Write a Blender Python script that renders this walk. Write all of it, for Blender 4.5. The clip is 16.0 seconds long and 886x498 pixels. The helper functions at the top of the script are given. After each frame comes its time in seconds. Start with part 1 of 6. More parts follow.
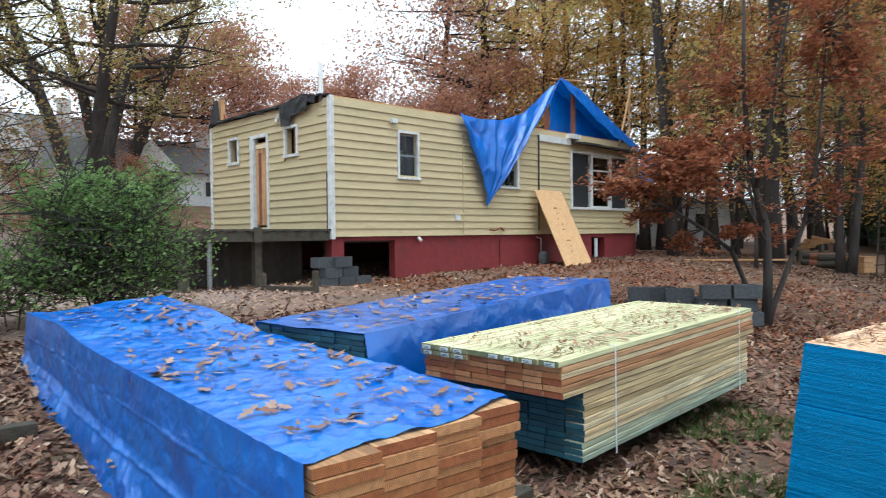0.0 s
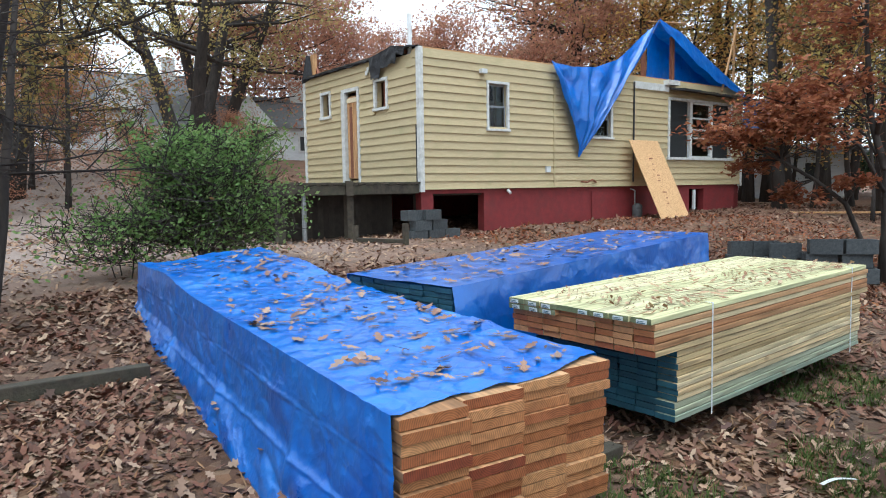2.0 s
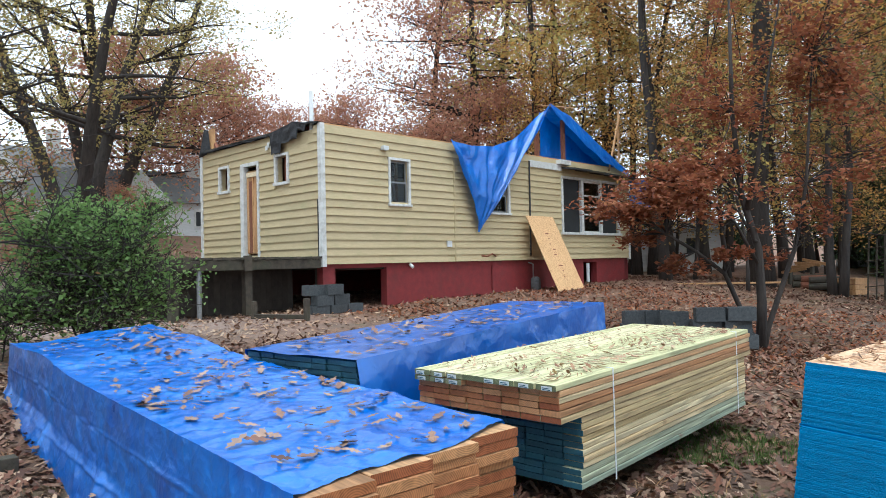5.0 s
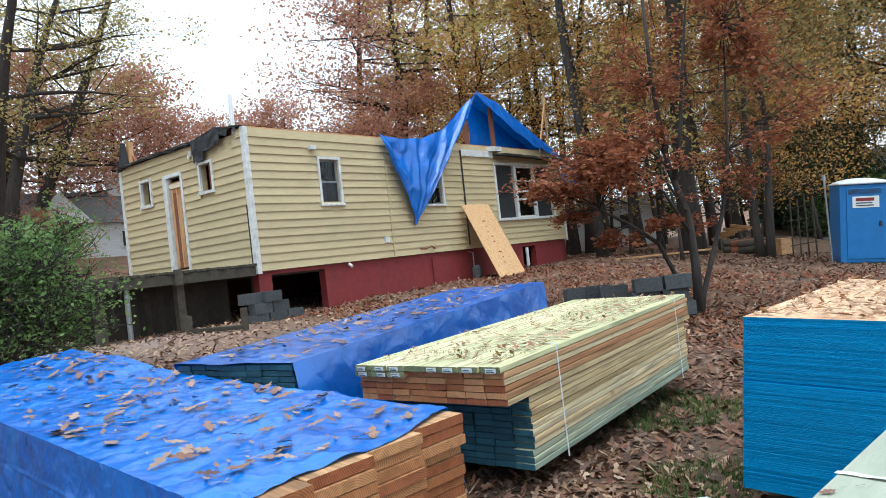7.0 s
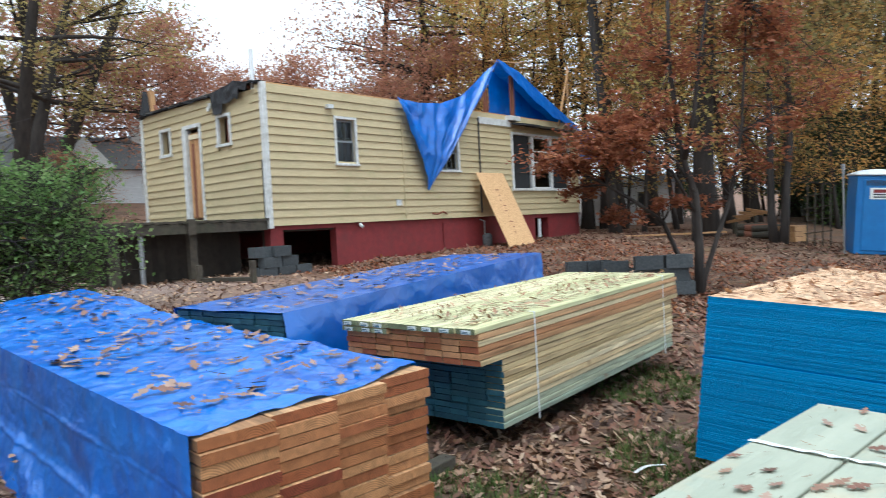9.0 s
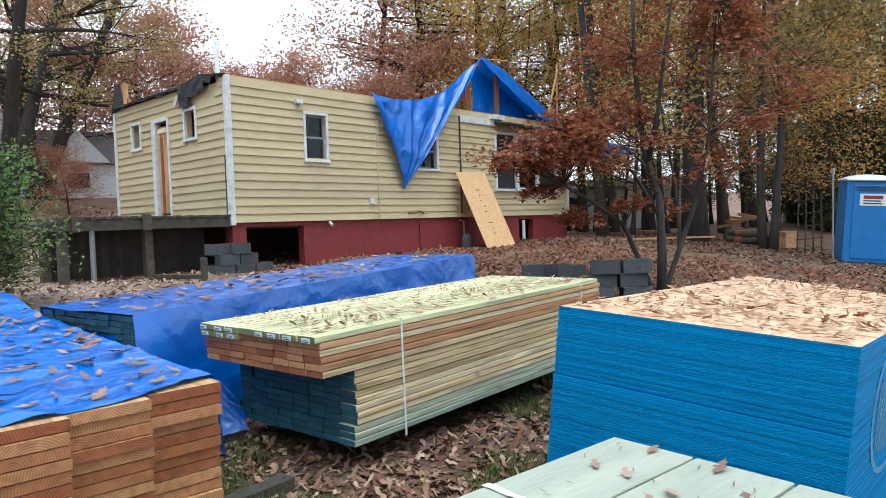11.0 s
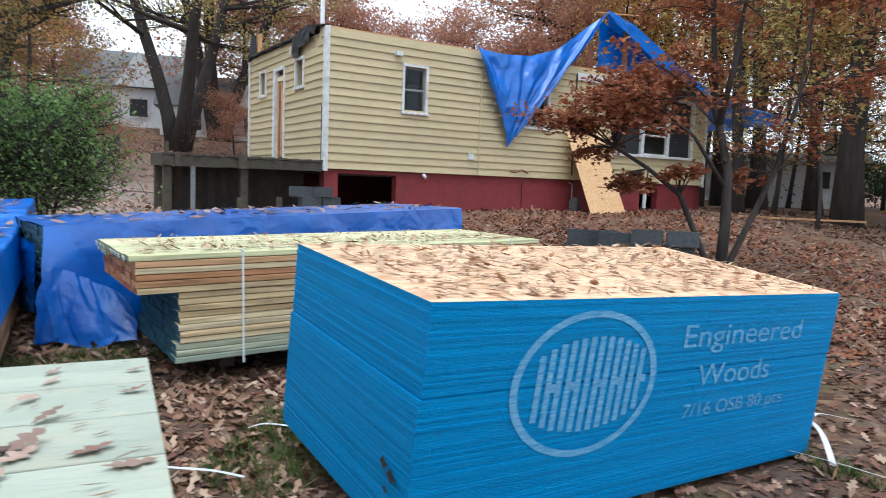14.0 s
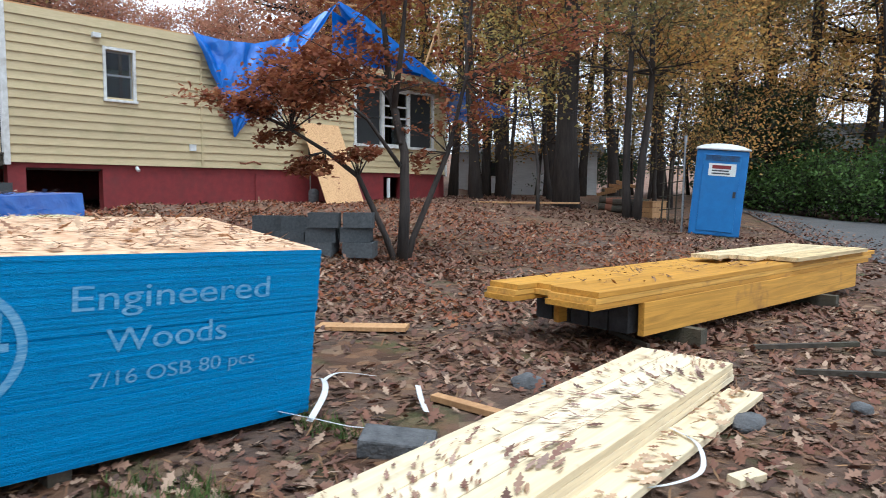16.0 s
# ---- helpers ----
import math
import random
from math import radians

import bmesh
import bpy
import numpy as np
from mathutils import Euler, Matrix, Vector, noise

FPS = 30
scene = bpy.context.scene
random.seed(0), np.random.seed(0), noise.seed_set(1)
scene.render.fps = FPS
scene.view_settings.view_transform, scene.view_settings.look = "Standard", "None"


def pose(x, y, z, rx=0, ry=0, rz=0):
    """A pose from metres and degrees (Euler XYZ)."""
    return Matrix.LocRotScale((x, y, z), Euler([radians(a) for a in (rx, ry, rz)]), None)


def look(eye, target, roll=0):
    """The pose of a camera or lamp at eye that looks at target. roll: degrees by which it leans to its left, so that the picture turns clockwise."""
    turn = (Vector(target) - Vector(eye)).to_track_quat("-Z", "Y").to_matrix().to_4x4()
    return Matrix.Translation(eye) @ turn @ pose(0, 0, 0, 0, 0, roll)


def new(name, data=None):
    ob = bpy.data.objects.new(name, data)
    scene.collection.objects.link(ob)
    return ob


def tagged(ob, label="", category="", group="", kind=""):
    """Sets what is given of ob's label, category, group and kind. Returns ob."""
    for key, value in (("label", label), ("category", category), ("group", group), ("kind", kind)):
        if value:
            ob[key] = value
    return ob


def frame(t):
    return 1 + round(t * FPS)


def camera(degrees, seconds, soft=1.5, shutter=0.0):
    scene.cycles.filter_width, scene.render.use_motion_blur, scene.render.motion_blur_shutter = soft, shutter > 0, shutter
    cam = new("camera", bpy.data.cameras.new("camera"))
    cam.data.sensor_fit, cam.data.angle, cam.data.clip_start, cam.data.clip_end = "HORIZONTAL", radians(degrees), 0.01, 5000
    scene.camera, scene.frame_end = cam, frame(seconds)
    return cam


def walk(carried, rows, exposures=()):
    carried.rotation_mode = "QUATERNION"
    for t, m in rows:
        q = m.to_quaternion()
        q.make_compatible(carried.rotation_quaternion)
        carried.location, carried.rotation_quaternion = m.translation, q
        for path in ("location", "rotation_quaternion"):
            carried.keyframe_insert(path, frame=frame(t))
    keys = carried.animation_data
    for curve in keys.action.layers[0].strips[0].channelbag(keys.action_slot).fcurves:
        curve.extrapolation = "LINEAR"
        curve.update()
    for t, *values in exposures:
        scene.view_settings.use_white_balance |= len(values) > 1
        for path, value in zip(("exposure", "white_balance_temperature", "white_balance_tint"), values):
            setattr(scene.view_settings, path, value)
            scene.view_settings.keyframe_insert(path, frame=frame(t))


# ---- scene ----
cam = camera(65.7, 16.0, soft=0.75, shutter=0.2)
PATH = [
    (0, (-0.001, 0.285, 1.526), (-1.373, 1.739, 1.482), -0.6),
    (0.5, (-0.01, 0.288, 1.518), (-1.504, 1.609, 1.369), -1.4),
    (1, (-0.03, 0.311, 1.528), (-1.518, 1.627, 1.296), -2.0),
    (1.5, (-0.036, 0.303, 1.506), (-1.642, 1.459, 1.216), -1.7),
    (2, (-0.027, 0.325, 1.532), (-1.572, 1.582, 1.353), -0.9),
    (2.5, (-0.015, 0.34, 1.518), (-1.535, 1.633, 1.385), -1.3),
    (3, (-0.011, 0.339, 1.518), (-1.505, 1.662, 1.385), -1.5),
    (3.5, (-0.027, 0.328, 1.514), (-1.525, 1.647, 1.39), -1.9),
    (4, (-0.057, 0.376, 1.539), (-1.426, 1.828, 1.403), 0.5),
    (4.5, (-0.033, 0.376, 1.501), (-1.357, 1.874, 1.472), -0.2),
    (4.7, (-0.047, 0.328, 1.496), (-1.386, 1.814, 1.524), -0.5),
    (6.8, (-0.071, 0.43, 1.466), (-1.417, 1.91, 1.494), -4.3),
    (7, (-0.107, 0.479, 1.433), (-1.331, 2.061, 1.447), -6.4),
    (7.5, (-0.106, 0.453, 1.437), (-1.337, 2.028, 1.478), -5.5),
    (8, (-0.013, 0.412, 1.443), (-1.465, 1.786, 1.413), -3.4),
    (8.5, (0.055, 0.42, 1.443), (-1.41, 1.778, 1.357), -2.3),
    (9, (0.149, 0.468, 1.411), (-1.121, 2.01, 1.331), -2.9),
    (9.2, (0.168, 0.507, 1.396), (-1.016, 2.115, 1.289), -3.2),
    (11.3, (0.705, 1.475, 1.346), (-0.624, 2.968, 1.281), -0.9),
    (11.5, (0.783, 1.574, 1.339), (-0.514, 3.095, 1.3), 2.1),
    (12, (0.986, 1.948, 1.347), (-0.419, 3.369, 1.27), 0.4),
    (12.5, (1.249, 2.165, 1.326), (-0.236, 3.495, 1.164), 1.0),
    (13, (1.459, 2.38, 1.291), (-0.166, 3.542, 1.183), 4.3),
    (13.5, (1.668, 2.601, 1.276), (-0.008, 3.681, 1.115), 0.9),
    (14, (1.898, 2.846, 1.247), (0.259, 3.976, 1.06), 2.1),
    (14.5, (2.057, 3.239, 1.213), (0.653, 4.658, 1.085), 3.3),
    (15, (2.348, 3.555, 1.143), (1.002, 5.027, 0.991), 2.7),
    (15.5, (2.615, 3.849, 1.125), (1.313, 5.349, 0.891), 1.9),
    (16, (2.888, 4.176, 1.091), (1.624, 5.715, 0.913), 0.5),
]
SKY = 0.11
walk(cam, [(t, look(eye, target, roll)) for t, eye, target, roll in PATH], exposures=[(0, 0.84, 5770, 2), (9, 0.84, 5720, 2), (12, 0.84, 5680, 4), (16, 0.8, 5700, 5)])

# ---- light ----
world = bpy.data.worlds.new("overcast_sky")
scene.world = world
world.use_nodes = True
wn = world.node_tree.nodes
wl = world.node_tree.links
sky = wn.new("ShaderNodeTexSky")
sky.sky_type, sky.sun_disc = "NISHITA", False
sky.sun_elevation, sky.sun_rotation = radians(71), radians(130)
sky.air_density, sky.dust_density, sky.ozone_density = 1.0, 1.0, 1.0
grey = wn.new("ShaderNodeHueSaturation")
grey.inputs["Saturation"].default_value = 0.25
wl.new(sky.outputs["Color"], grey.inputs["Color"])
cloud = wn.new("ShaderNodeMix")
cloud.data_type = "RGBA"
cloud.inputs["Factor"].default_value = 0.7
cloud.inputs["B"].default_value = (9.0, 9.4, 9.9, 1)
wl.new(grey.outputs["Color"], cloud.inputs["A"])
wl.new(cloud.outputs["Result"], wn["Background"].inputs["Color"])
wn["Background"].inputs["Strength"].default_value = SKY
sun_data = bpy.data.lights.new("sun", "SUN")
sun_data.energy, sun_data.angle, sun_data.color = 1.4, radians(40), (1.0, 0.98, 0.955)
sun = new("sun", sun_data)
sun.matrix_world = look((12, -10, 45), (0, 0, 0))

# ---- materials ----
def nodes_of(m):
    m.use_nodes = True
    return m.node_tree.nodes, m.node_tree.links, m.node_tree.nodes["Principled BSDF"]


def surface(name, dark, light, scale=6.0, stretch=(1, 1, 1), rough=0.7, bump=0.2, fine=60.0, stain=None, stain_scale=1.2,
            stain_amount=0.5, vary=0.0, metal=0.0, detail=6.0, spec=0.5, rough_var=0.12):
    """A surface in two scales: a grain between two colours, and larger stains of a third; vary shifts each piece."""
    m = bpy.data.materials.new(name)
    n, l, bsdf = nodes_of(m)
    co = n.new("ShaderNodeTexCoord")
    info = n.new("ShaderNodeObjectInfo")
    off = n.new("ShaderNodeVectorMath")
    off.operation = "MULTIPLY_ADD"
    l.new(info.outputs["Random"], off.inputs[0])
    off.inputs[1].default_value = (37.0, 19.0, 53.0)
    l.new(co.outputs["Object"], off.inputs[2])
    mp = n.new("ShaderNodeMapping")
    mp.inputs["Scale"].default_value = stretch
    l.new(off.outputs[0], mp.inputs["Vector"])
    a = n.new("ShaderNodeTexNoise")
    a.inputs["Scale"].default_value, a.inputs["Detail"].default_value, a.inputs["Roughness"].default_value = scale, detail, 0.65
    l.new(mp.outputs[0], a.inputs["Vector"])
    ramp = n.new("ShaderNodeValToRGB")
    ramp.color_ramp.elements[0].position, ramp.color_ramp.elements[1].position = 0.3, 0.7
    ramp.color_ramp.elements[0].color, ramp.color_ramp.elements[1].color = (*dark, 1), (*light, 1)
    l.new(a.outputs["Fac"], ramp.inputs["Fac"])
    colour = ramp.outputs["Color"]
    if stain:
        b = n.new("ShaderNodeTexNoise")
        b.inputs["Scale"].default_value, b.inputs["Detail"].default_value, b.inputs["Roughness"].default_value = stain_scale, 7.0, 0.7
        l.new(off.outputs[0], b.inputs["Vector"])
        r2 = n.new("ShaderNodeMapRange")
        r2.inputs["From Min"].default_value, r2.inputs["From Max"].default_value = 0.5, 0.72
        r2.inputs["To Max"].default_value = stain_amount
        l.new(b.outputs["Fac"], r2.inputs["Value"])
        mix = n.new("ShaderNodeMix")
        mix.data_type = "RGBA"
        l.new(r2.outputs[0], mix.inputs["Factor"])
        l.new(colour, mix.inputs["A"])
        mix.inputs["B"].default_value = (*stain, 1)
        colour = mix.outputs["Result"]
    if vary:
        hsv = n.new("ShaderNodeHueSaturation")
        mr = n.new("ShaderNodeMapRange")
        mr.inputs["To Min"].default_value, mr.inputs["To Max"].default_value = 1 - vary, 1 + vary
        l.new(info.outputs["Random"], mr.inputs["Value"])
        l.new(mr.outputs[0], hsv.inputs["Value"])
        l.new(colour, hsv.inputs["Color"])
        colour = hsv.outputs["Color"]
    l.new(colour, bsdf.inputs["Base Color"])
    f = n.new("ShaderNodeTexNoise")
    f.inputs["Scale"].default_value, f.inputs["Detail"].default_value = fine, 4.0
    l.new(mp.outputs[0], f.inputs["Vector"])
    if bump:
        bp = n.new("ShaderNodeBump")
        bp.inputs["Strength"].default_value, bp.inputs["Distance"].default_value = bump, 0.02
        l.new(f.outputs["Fac"], bp.inputs["Height"])
        l.new(bp.outputs[0], bsdf.inputs["Normal"])
    rr = n.new("ShaderNodeMapRange")
    rr.inputs["To Min"].default_value, rr.inputs["To Max"].default_value = max(0.02, rough - rough_var), min(1, rough + rough_var)
    l.new(a.outputs["Fac"], rr.inputs["Value"])
    l.new(rr.outputs[0], bsdf.inputs["Roughness"])
    bsdf.inputs["Metallic"].default_value = metal
    bsdf.inputs["Specular IOR Level"].default_value = spec
    return m


def palette(name, colours, rough=0.7, scale=25.0, island=True, light_through=0.0, bump=0.3, spec=0.3):
    """Each loose piece takes one of several colours, with a fine mottle on it."""
    m = bpy.data.materials.new(name)
    n, l, bsdf = nodes_of(m)
    if island:
        rnd = n.new("ShaderNodeNewGeometry").outputs["Random Per Island"]
    else:
        rnd = n.new("ShaderNodeObjectInfo").outputs["Random"]
    ramp = n.new("ShaderNodeValToRGB")
    el = ramp.color_ramp.elements
    while len(el) < len(colours):
        el.new(0.5)
    for i, c in enumerate(colours):
        el[i].position = i / max(1, len(colours) - 1)
        el[i].color = (*c, 1)
    l.new(rnd, ramp.inputs["Fac"])
    co = n.new("ShaderNodeTexCoord")
    a = n.new("ShaderNodeTexNoise")
    a.inputs["Scale"].default_value, a.inputs["Detail"].default_value = scale, 5.0
    l.new(co.outputs["Object"], a.inputs["Vector"])
    mr = n.new("ShaderNodeMapRange")
    mr.inputs["To Min"].default_value, mr.inputs["To Max"].default_value = 0.6, 1.4
    l.new(a.outputs["Fac"], mr.inputs["Value"])
    hsv = n.new("ShaderNodeHueSaturation")
    l.new(mr.outputs[0], hsv.inputs["Value"])
    l.new(ramp.outputs["Color"], hsv.inputs["Color"])
    l.new(hsv.outputs["Color"], bsdf.inputs["Base Color"])
    bsdf.inputs["Roughness"].default_value = rough
    bsdf.inputs["Specular IOR Level"].default_value = spec
    if light_through:
        tr = n.new("ShaderNodeBsdfTranslucent")
        l.new(hsv.outputs["Color"], tr.inputs["Color"])
        mx = n.new("ShaderNodeMixShader")
        mx.inputs[0].default_value = light_through
        l.new(bsdf.outputs[0], mx.inputs[1])
        l.new(tr.outputs[0], mx.inputs[2])
        l.new(mx.outputs[0], n["Material Output"].inputs["Surface"])
    return m


def tarp_material(name, dark, light, fold=0.55, sheen=0.6):
    m = surface(name, dark, light, scale=3.0, rough=0.3, bump=0.0, spec=sheen, fine=14.0, stain=tuple(0.75 * c for c in dark), stain_scale=0.9, stain_amount=0.35, rough_var=0.07)
    n, l, bsdf = nodes_of(m)
    co = n.new("ShaderNodeTexCoord")
    last = None
    warp = n.new("ShaderNodeTexNoise")
    warp.inputs["Scale"].default_value, warp.inputs["Detail"].default_value = 3.0, 3.0
    l.new(co.outputs["Object"], warp.inputs["Vector"])
    bent = n.new("ShaderNodeVectorMath")
    bent.operation = "MULTIPLY_ADD"
    l.new(warp.outputs["Color"], bent.inputs[0])
    bent.inputs[1].default_value = (0.25, 0.25, 0.25)
    l.new(co.outputs["Object"], bent.inputs[2])
    for sc, strength, dist in ((1.8, 0.45, 0.03), (5.5, fold, 0.02), (15.0, fold, 0.008), (42.0, 0.5 * fold, 0.003)):
        a = n.new("ShaderNodeTexVoronoi")
        a.inputs["Scale"].default_value = sc
        l.new(bent.outputs[0], a.inputs["Vector"])
        bp = n.new("ShaderNodeBump")
        bp.inputs["Strength"].default_value, bp.inputs["Distance"].default_value = strength, dist
        l.new(a.outputs["Distance"], bp.inputs["Height"])
        if last:
            l.new(last, bp.inputs["Normal"])
        last = bp.outputs[0]
    l.new(last, bsdf.inputs["Normal"])
    tr = n.new("ShaderNodeBsdfTranslucent")
    tr.inputs["Color"].default_value = (*light, 1)
    mx = n.new("ShaderNodeMixShader")
    mx.inputs[0].default_value = 0.08
    l.new(bsdf.outputs[0], mx.inputs[1])
    l.new(tr.outputs[0], mx.inputs[2])
    l.new(mx.outputs[0], n["Material Output"].inputs["Surface"])
    return m


def glass_material(name):
    m = bpy.data.materials.new(name)
    n, l, bsdf = nodes_of(m)
    bsdf.inputs["Base Color"].default_value = (0.4, 0.44, 0.46, 1)
    bsdf.inputs["Roughness"].default_value = 0.03
    bsdf.inputs["Transmission Weight"].default_value = 1.0
    bsdf.inputs["IOR"].default_value = 1.3
    return m


def ground_material():
    """Damp earth and rotted leaves, with thin grass in patches and redder earth towards the house."""
    m = bpy.data.materials.new("leaf_litter_ground")
    n, l, bsdf = nodes_of(m)
    geo = n.new("ShaderNodeNewGeometry")

    def noise_at(scale, detail=8.0, rough=0.65):
        a = n.new("ShaderNodeTexNoise")
        a.inputs["Scale"].default_value, a.inputs["Detail"].default_value, a.inputs["Roughness"].default_value = scale, detail, rough
        l.new(geo.outputs["Position"], a.inputs["Vector"])
        return a.outputs["Fac"]

    def ranged(fac, lo, hi, to=1.0):
        r = n.new("ShaderNodeMapRange")
        r.inputs["From Min"].default_value, r.inputs["From Max"].default_value, r.inputs["To Max"].default_value = lo, hi, to
        l.new(fac, r.inputs["Value"])
        return r.outputs[0]

    def mixed(fac, a, b):
        x = n.new("ShaderNodeMix")
        x.data_type = "RGBA"
        l.new(fac, x.inputs["Factor"])
        for key, v in (("A", a), ("B", b)):
            if isinstance(v, tuple):
                x.inputs[key].default_value = (*v, 1)
            else:
                l.new(v, x.inputs[key])
        return x.outputs["Result"]

    vor = n.new("ShaderNodeTexVoronoi")
    vor.inputs["Scale"].default_value = 11.0
    l.new(geo.outputs["Position"], vor.inputs["Vector"])
    bits = n.new("ShaderNodeValToRGB")
    el = bits.color_ramp.elements
    while len(el) < 5:
        el.new(0.5)
    for i, c in enumerate(((0.05, 0.028, 0.018), (0.13, 0.065, 0.036), (0.22, 0.12, 0.065), (0.085, 0.045, 0.03), (0.28, 0.18, 0.11))):
        el[i].position, el[i].color = i / 4, (*c, 1)
    sep = n.new("ShaderNodeSeparateColor")
    l.new(vor.outputs["Color"], sep.inputs[0])
    l.new(sep.outputs[0], bits.inputs["Fac"])
    earth = mixed(noise_at(30.0), (0.06, 0.043, 0.034), (0.18, 0.125, 0.098))
    base = mixed(ranged(noise_at(0.9), 0.35, 0.6), earth, bits.outputs["Color"])
    base = mixed(ranged(noise_at(1.7, 10.0), 0.55, 0.68, 0.6), base, (0.06, 0.085, 0.025))
    sx = n.new("ShaderNodeSeparateXYZ")
    l.new(geo.outputs["Position"], sx.inputs[0])
    red = n.new("ShaderNodeMath")
    red.operation = "MULTIPLY"
    l.new(ranged(sx.outputs["X"], -3.5, -9.5), red.inputs[0])
    l.new(ranged(noise_at(0.8), 0.35, 0.6, 0.75), red.inputs[1])
    base = mixed(red.outputs[0], base, mixed(noise_at(14.0), (0.16, 0.075, 0.045), (0.34, 0.2, 0.14)))
    pale = n.new("ShaderNodeMath")
    pale.operation = "MULTIPLY"
    l.new(ranged(sx.outputs["X"], -7.0, -11.0), pale.inputs[0])
    l.new(ranged(sx.outputs["Y"], 9.0, 5.5, 0.85), pale.inputs[1])
    base = mixed(pale.outputs[0], base, mixed(noise_at(9.0), (0.2, 0.15, 0.13), (0.44, 0.36, 0.32)))
    l.new(base, bsdf.inputs["Base Color"])
    bsdf.inputs["Roughness"].default_value = 0.85
    bsdf.inputs["Specular IOR Level"].default_value = 0.25
    bp = n.new("ShaderNodeBump")
    bp.inputs["Strength"].default_value, bp.inputs["Distance"].default_value = 0.7, 0.04
    l.new(noise_at(35.0), bp.inputs["Height"])
    l.new(bp.outputs[0], bsdf.inputs["Normal"])
    return m


def osb_material(name, tint=(1, 1, 1), stretch=(1, 1, 1), strand=34.0, damp=0.6):
    """Pressed wood strands lying crosswise."""
    m = bpy.data.materials.new(name)
    n, l, bsdf = nodes_of(m)
    co = n.new("ShaderNodeTexCoord")
    mp = n.new("ShaderNodeMapping")
    mp.inputs["Scale"].default_value = stretch
    l.new(co.outputs["Object"], mp.inputs[0])
    vor = n.new("ShaderNodeTexVoronoi")
    vor.inputs["Scale"].default_value = strand
    l.new(mp.outputs[0], vor.inputs["Vector"])
    sep = n.new("ShaderNodeSeparateColor")
    l.new(vor.outputs["Color"], sep.inputs[0])
    ramp = n.new("ShaderNodeValToRGB")
    el = ramp.color_ramp.elements
    while len(el) < 4:
        el.new(0.5)
    for i, c in enumerate(((0.42, 0.25, 0.12), (0.62, 0.42, 0.24), (0.7, 0.5, 0.3), (0.52, 0.33, 0.18))):
        el[i].position, el[i].color = i / 3, (*[a * b for a, b in zip(c, tint)], 1)
    l.new(sep.outputs[1], ramp.inputs["Fac"])
    wet = n.new("ShaderNodeTexNoise")
    wet.inputs["Scale"].default_value, wet.inputs["Detail"].default_value, wet.inputs["Roughness"].default_value = 4.0, 8.0, 0.7
    l.new(co.outputs["Object"], wet.inputs["Vector"])
    wr = n.new("ShaderNodeMapRange")
    wr.inputs["From Min"].default_value, wr.inputs["From Max"].default_value, wr.inputs["To Max"].default_value = 0.5, 0.66, damp
    l.new(wet.outputs["Fac"], wr.inputs["Value"])
    mx = n.new("ShaderNodeMix")
    mx.data_type = "RGBA"
    l.new(wr.outputs[0], mx.inputs["Factor"])
    l.new(ramp.outputs["Color"], mx.inputs["A"])
    mx.inputs["B"].default_value = (0.42, 0.22, 0.11, 1)
    l.new(mx.outputs["Result"], bsdf.inputs["Base Color"])
    bsdf.inputs["Roughness"].default_value = 0.75
    bp = n.new("ShaderNodeBump")
    bp.inputs["Strength"].default_value, bp.inputs["Distance"].default_value = 0.3, 0.004
    l.new(sep.outputs[0], bp.inputs["Height"])
    l.new(bp.outputs[0], bsdf.inputs["Normal"])
    return m


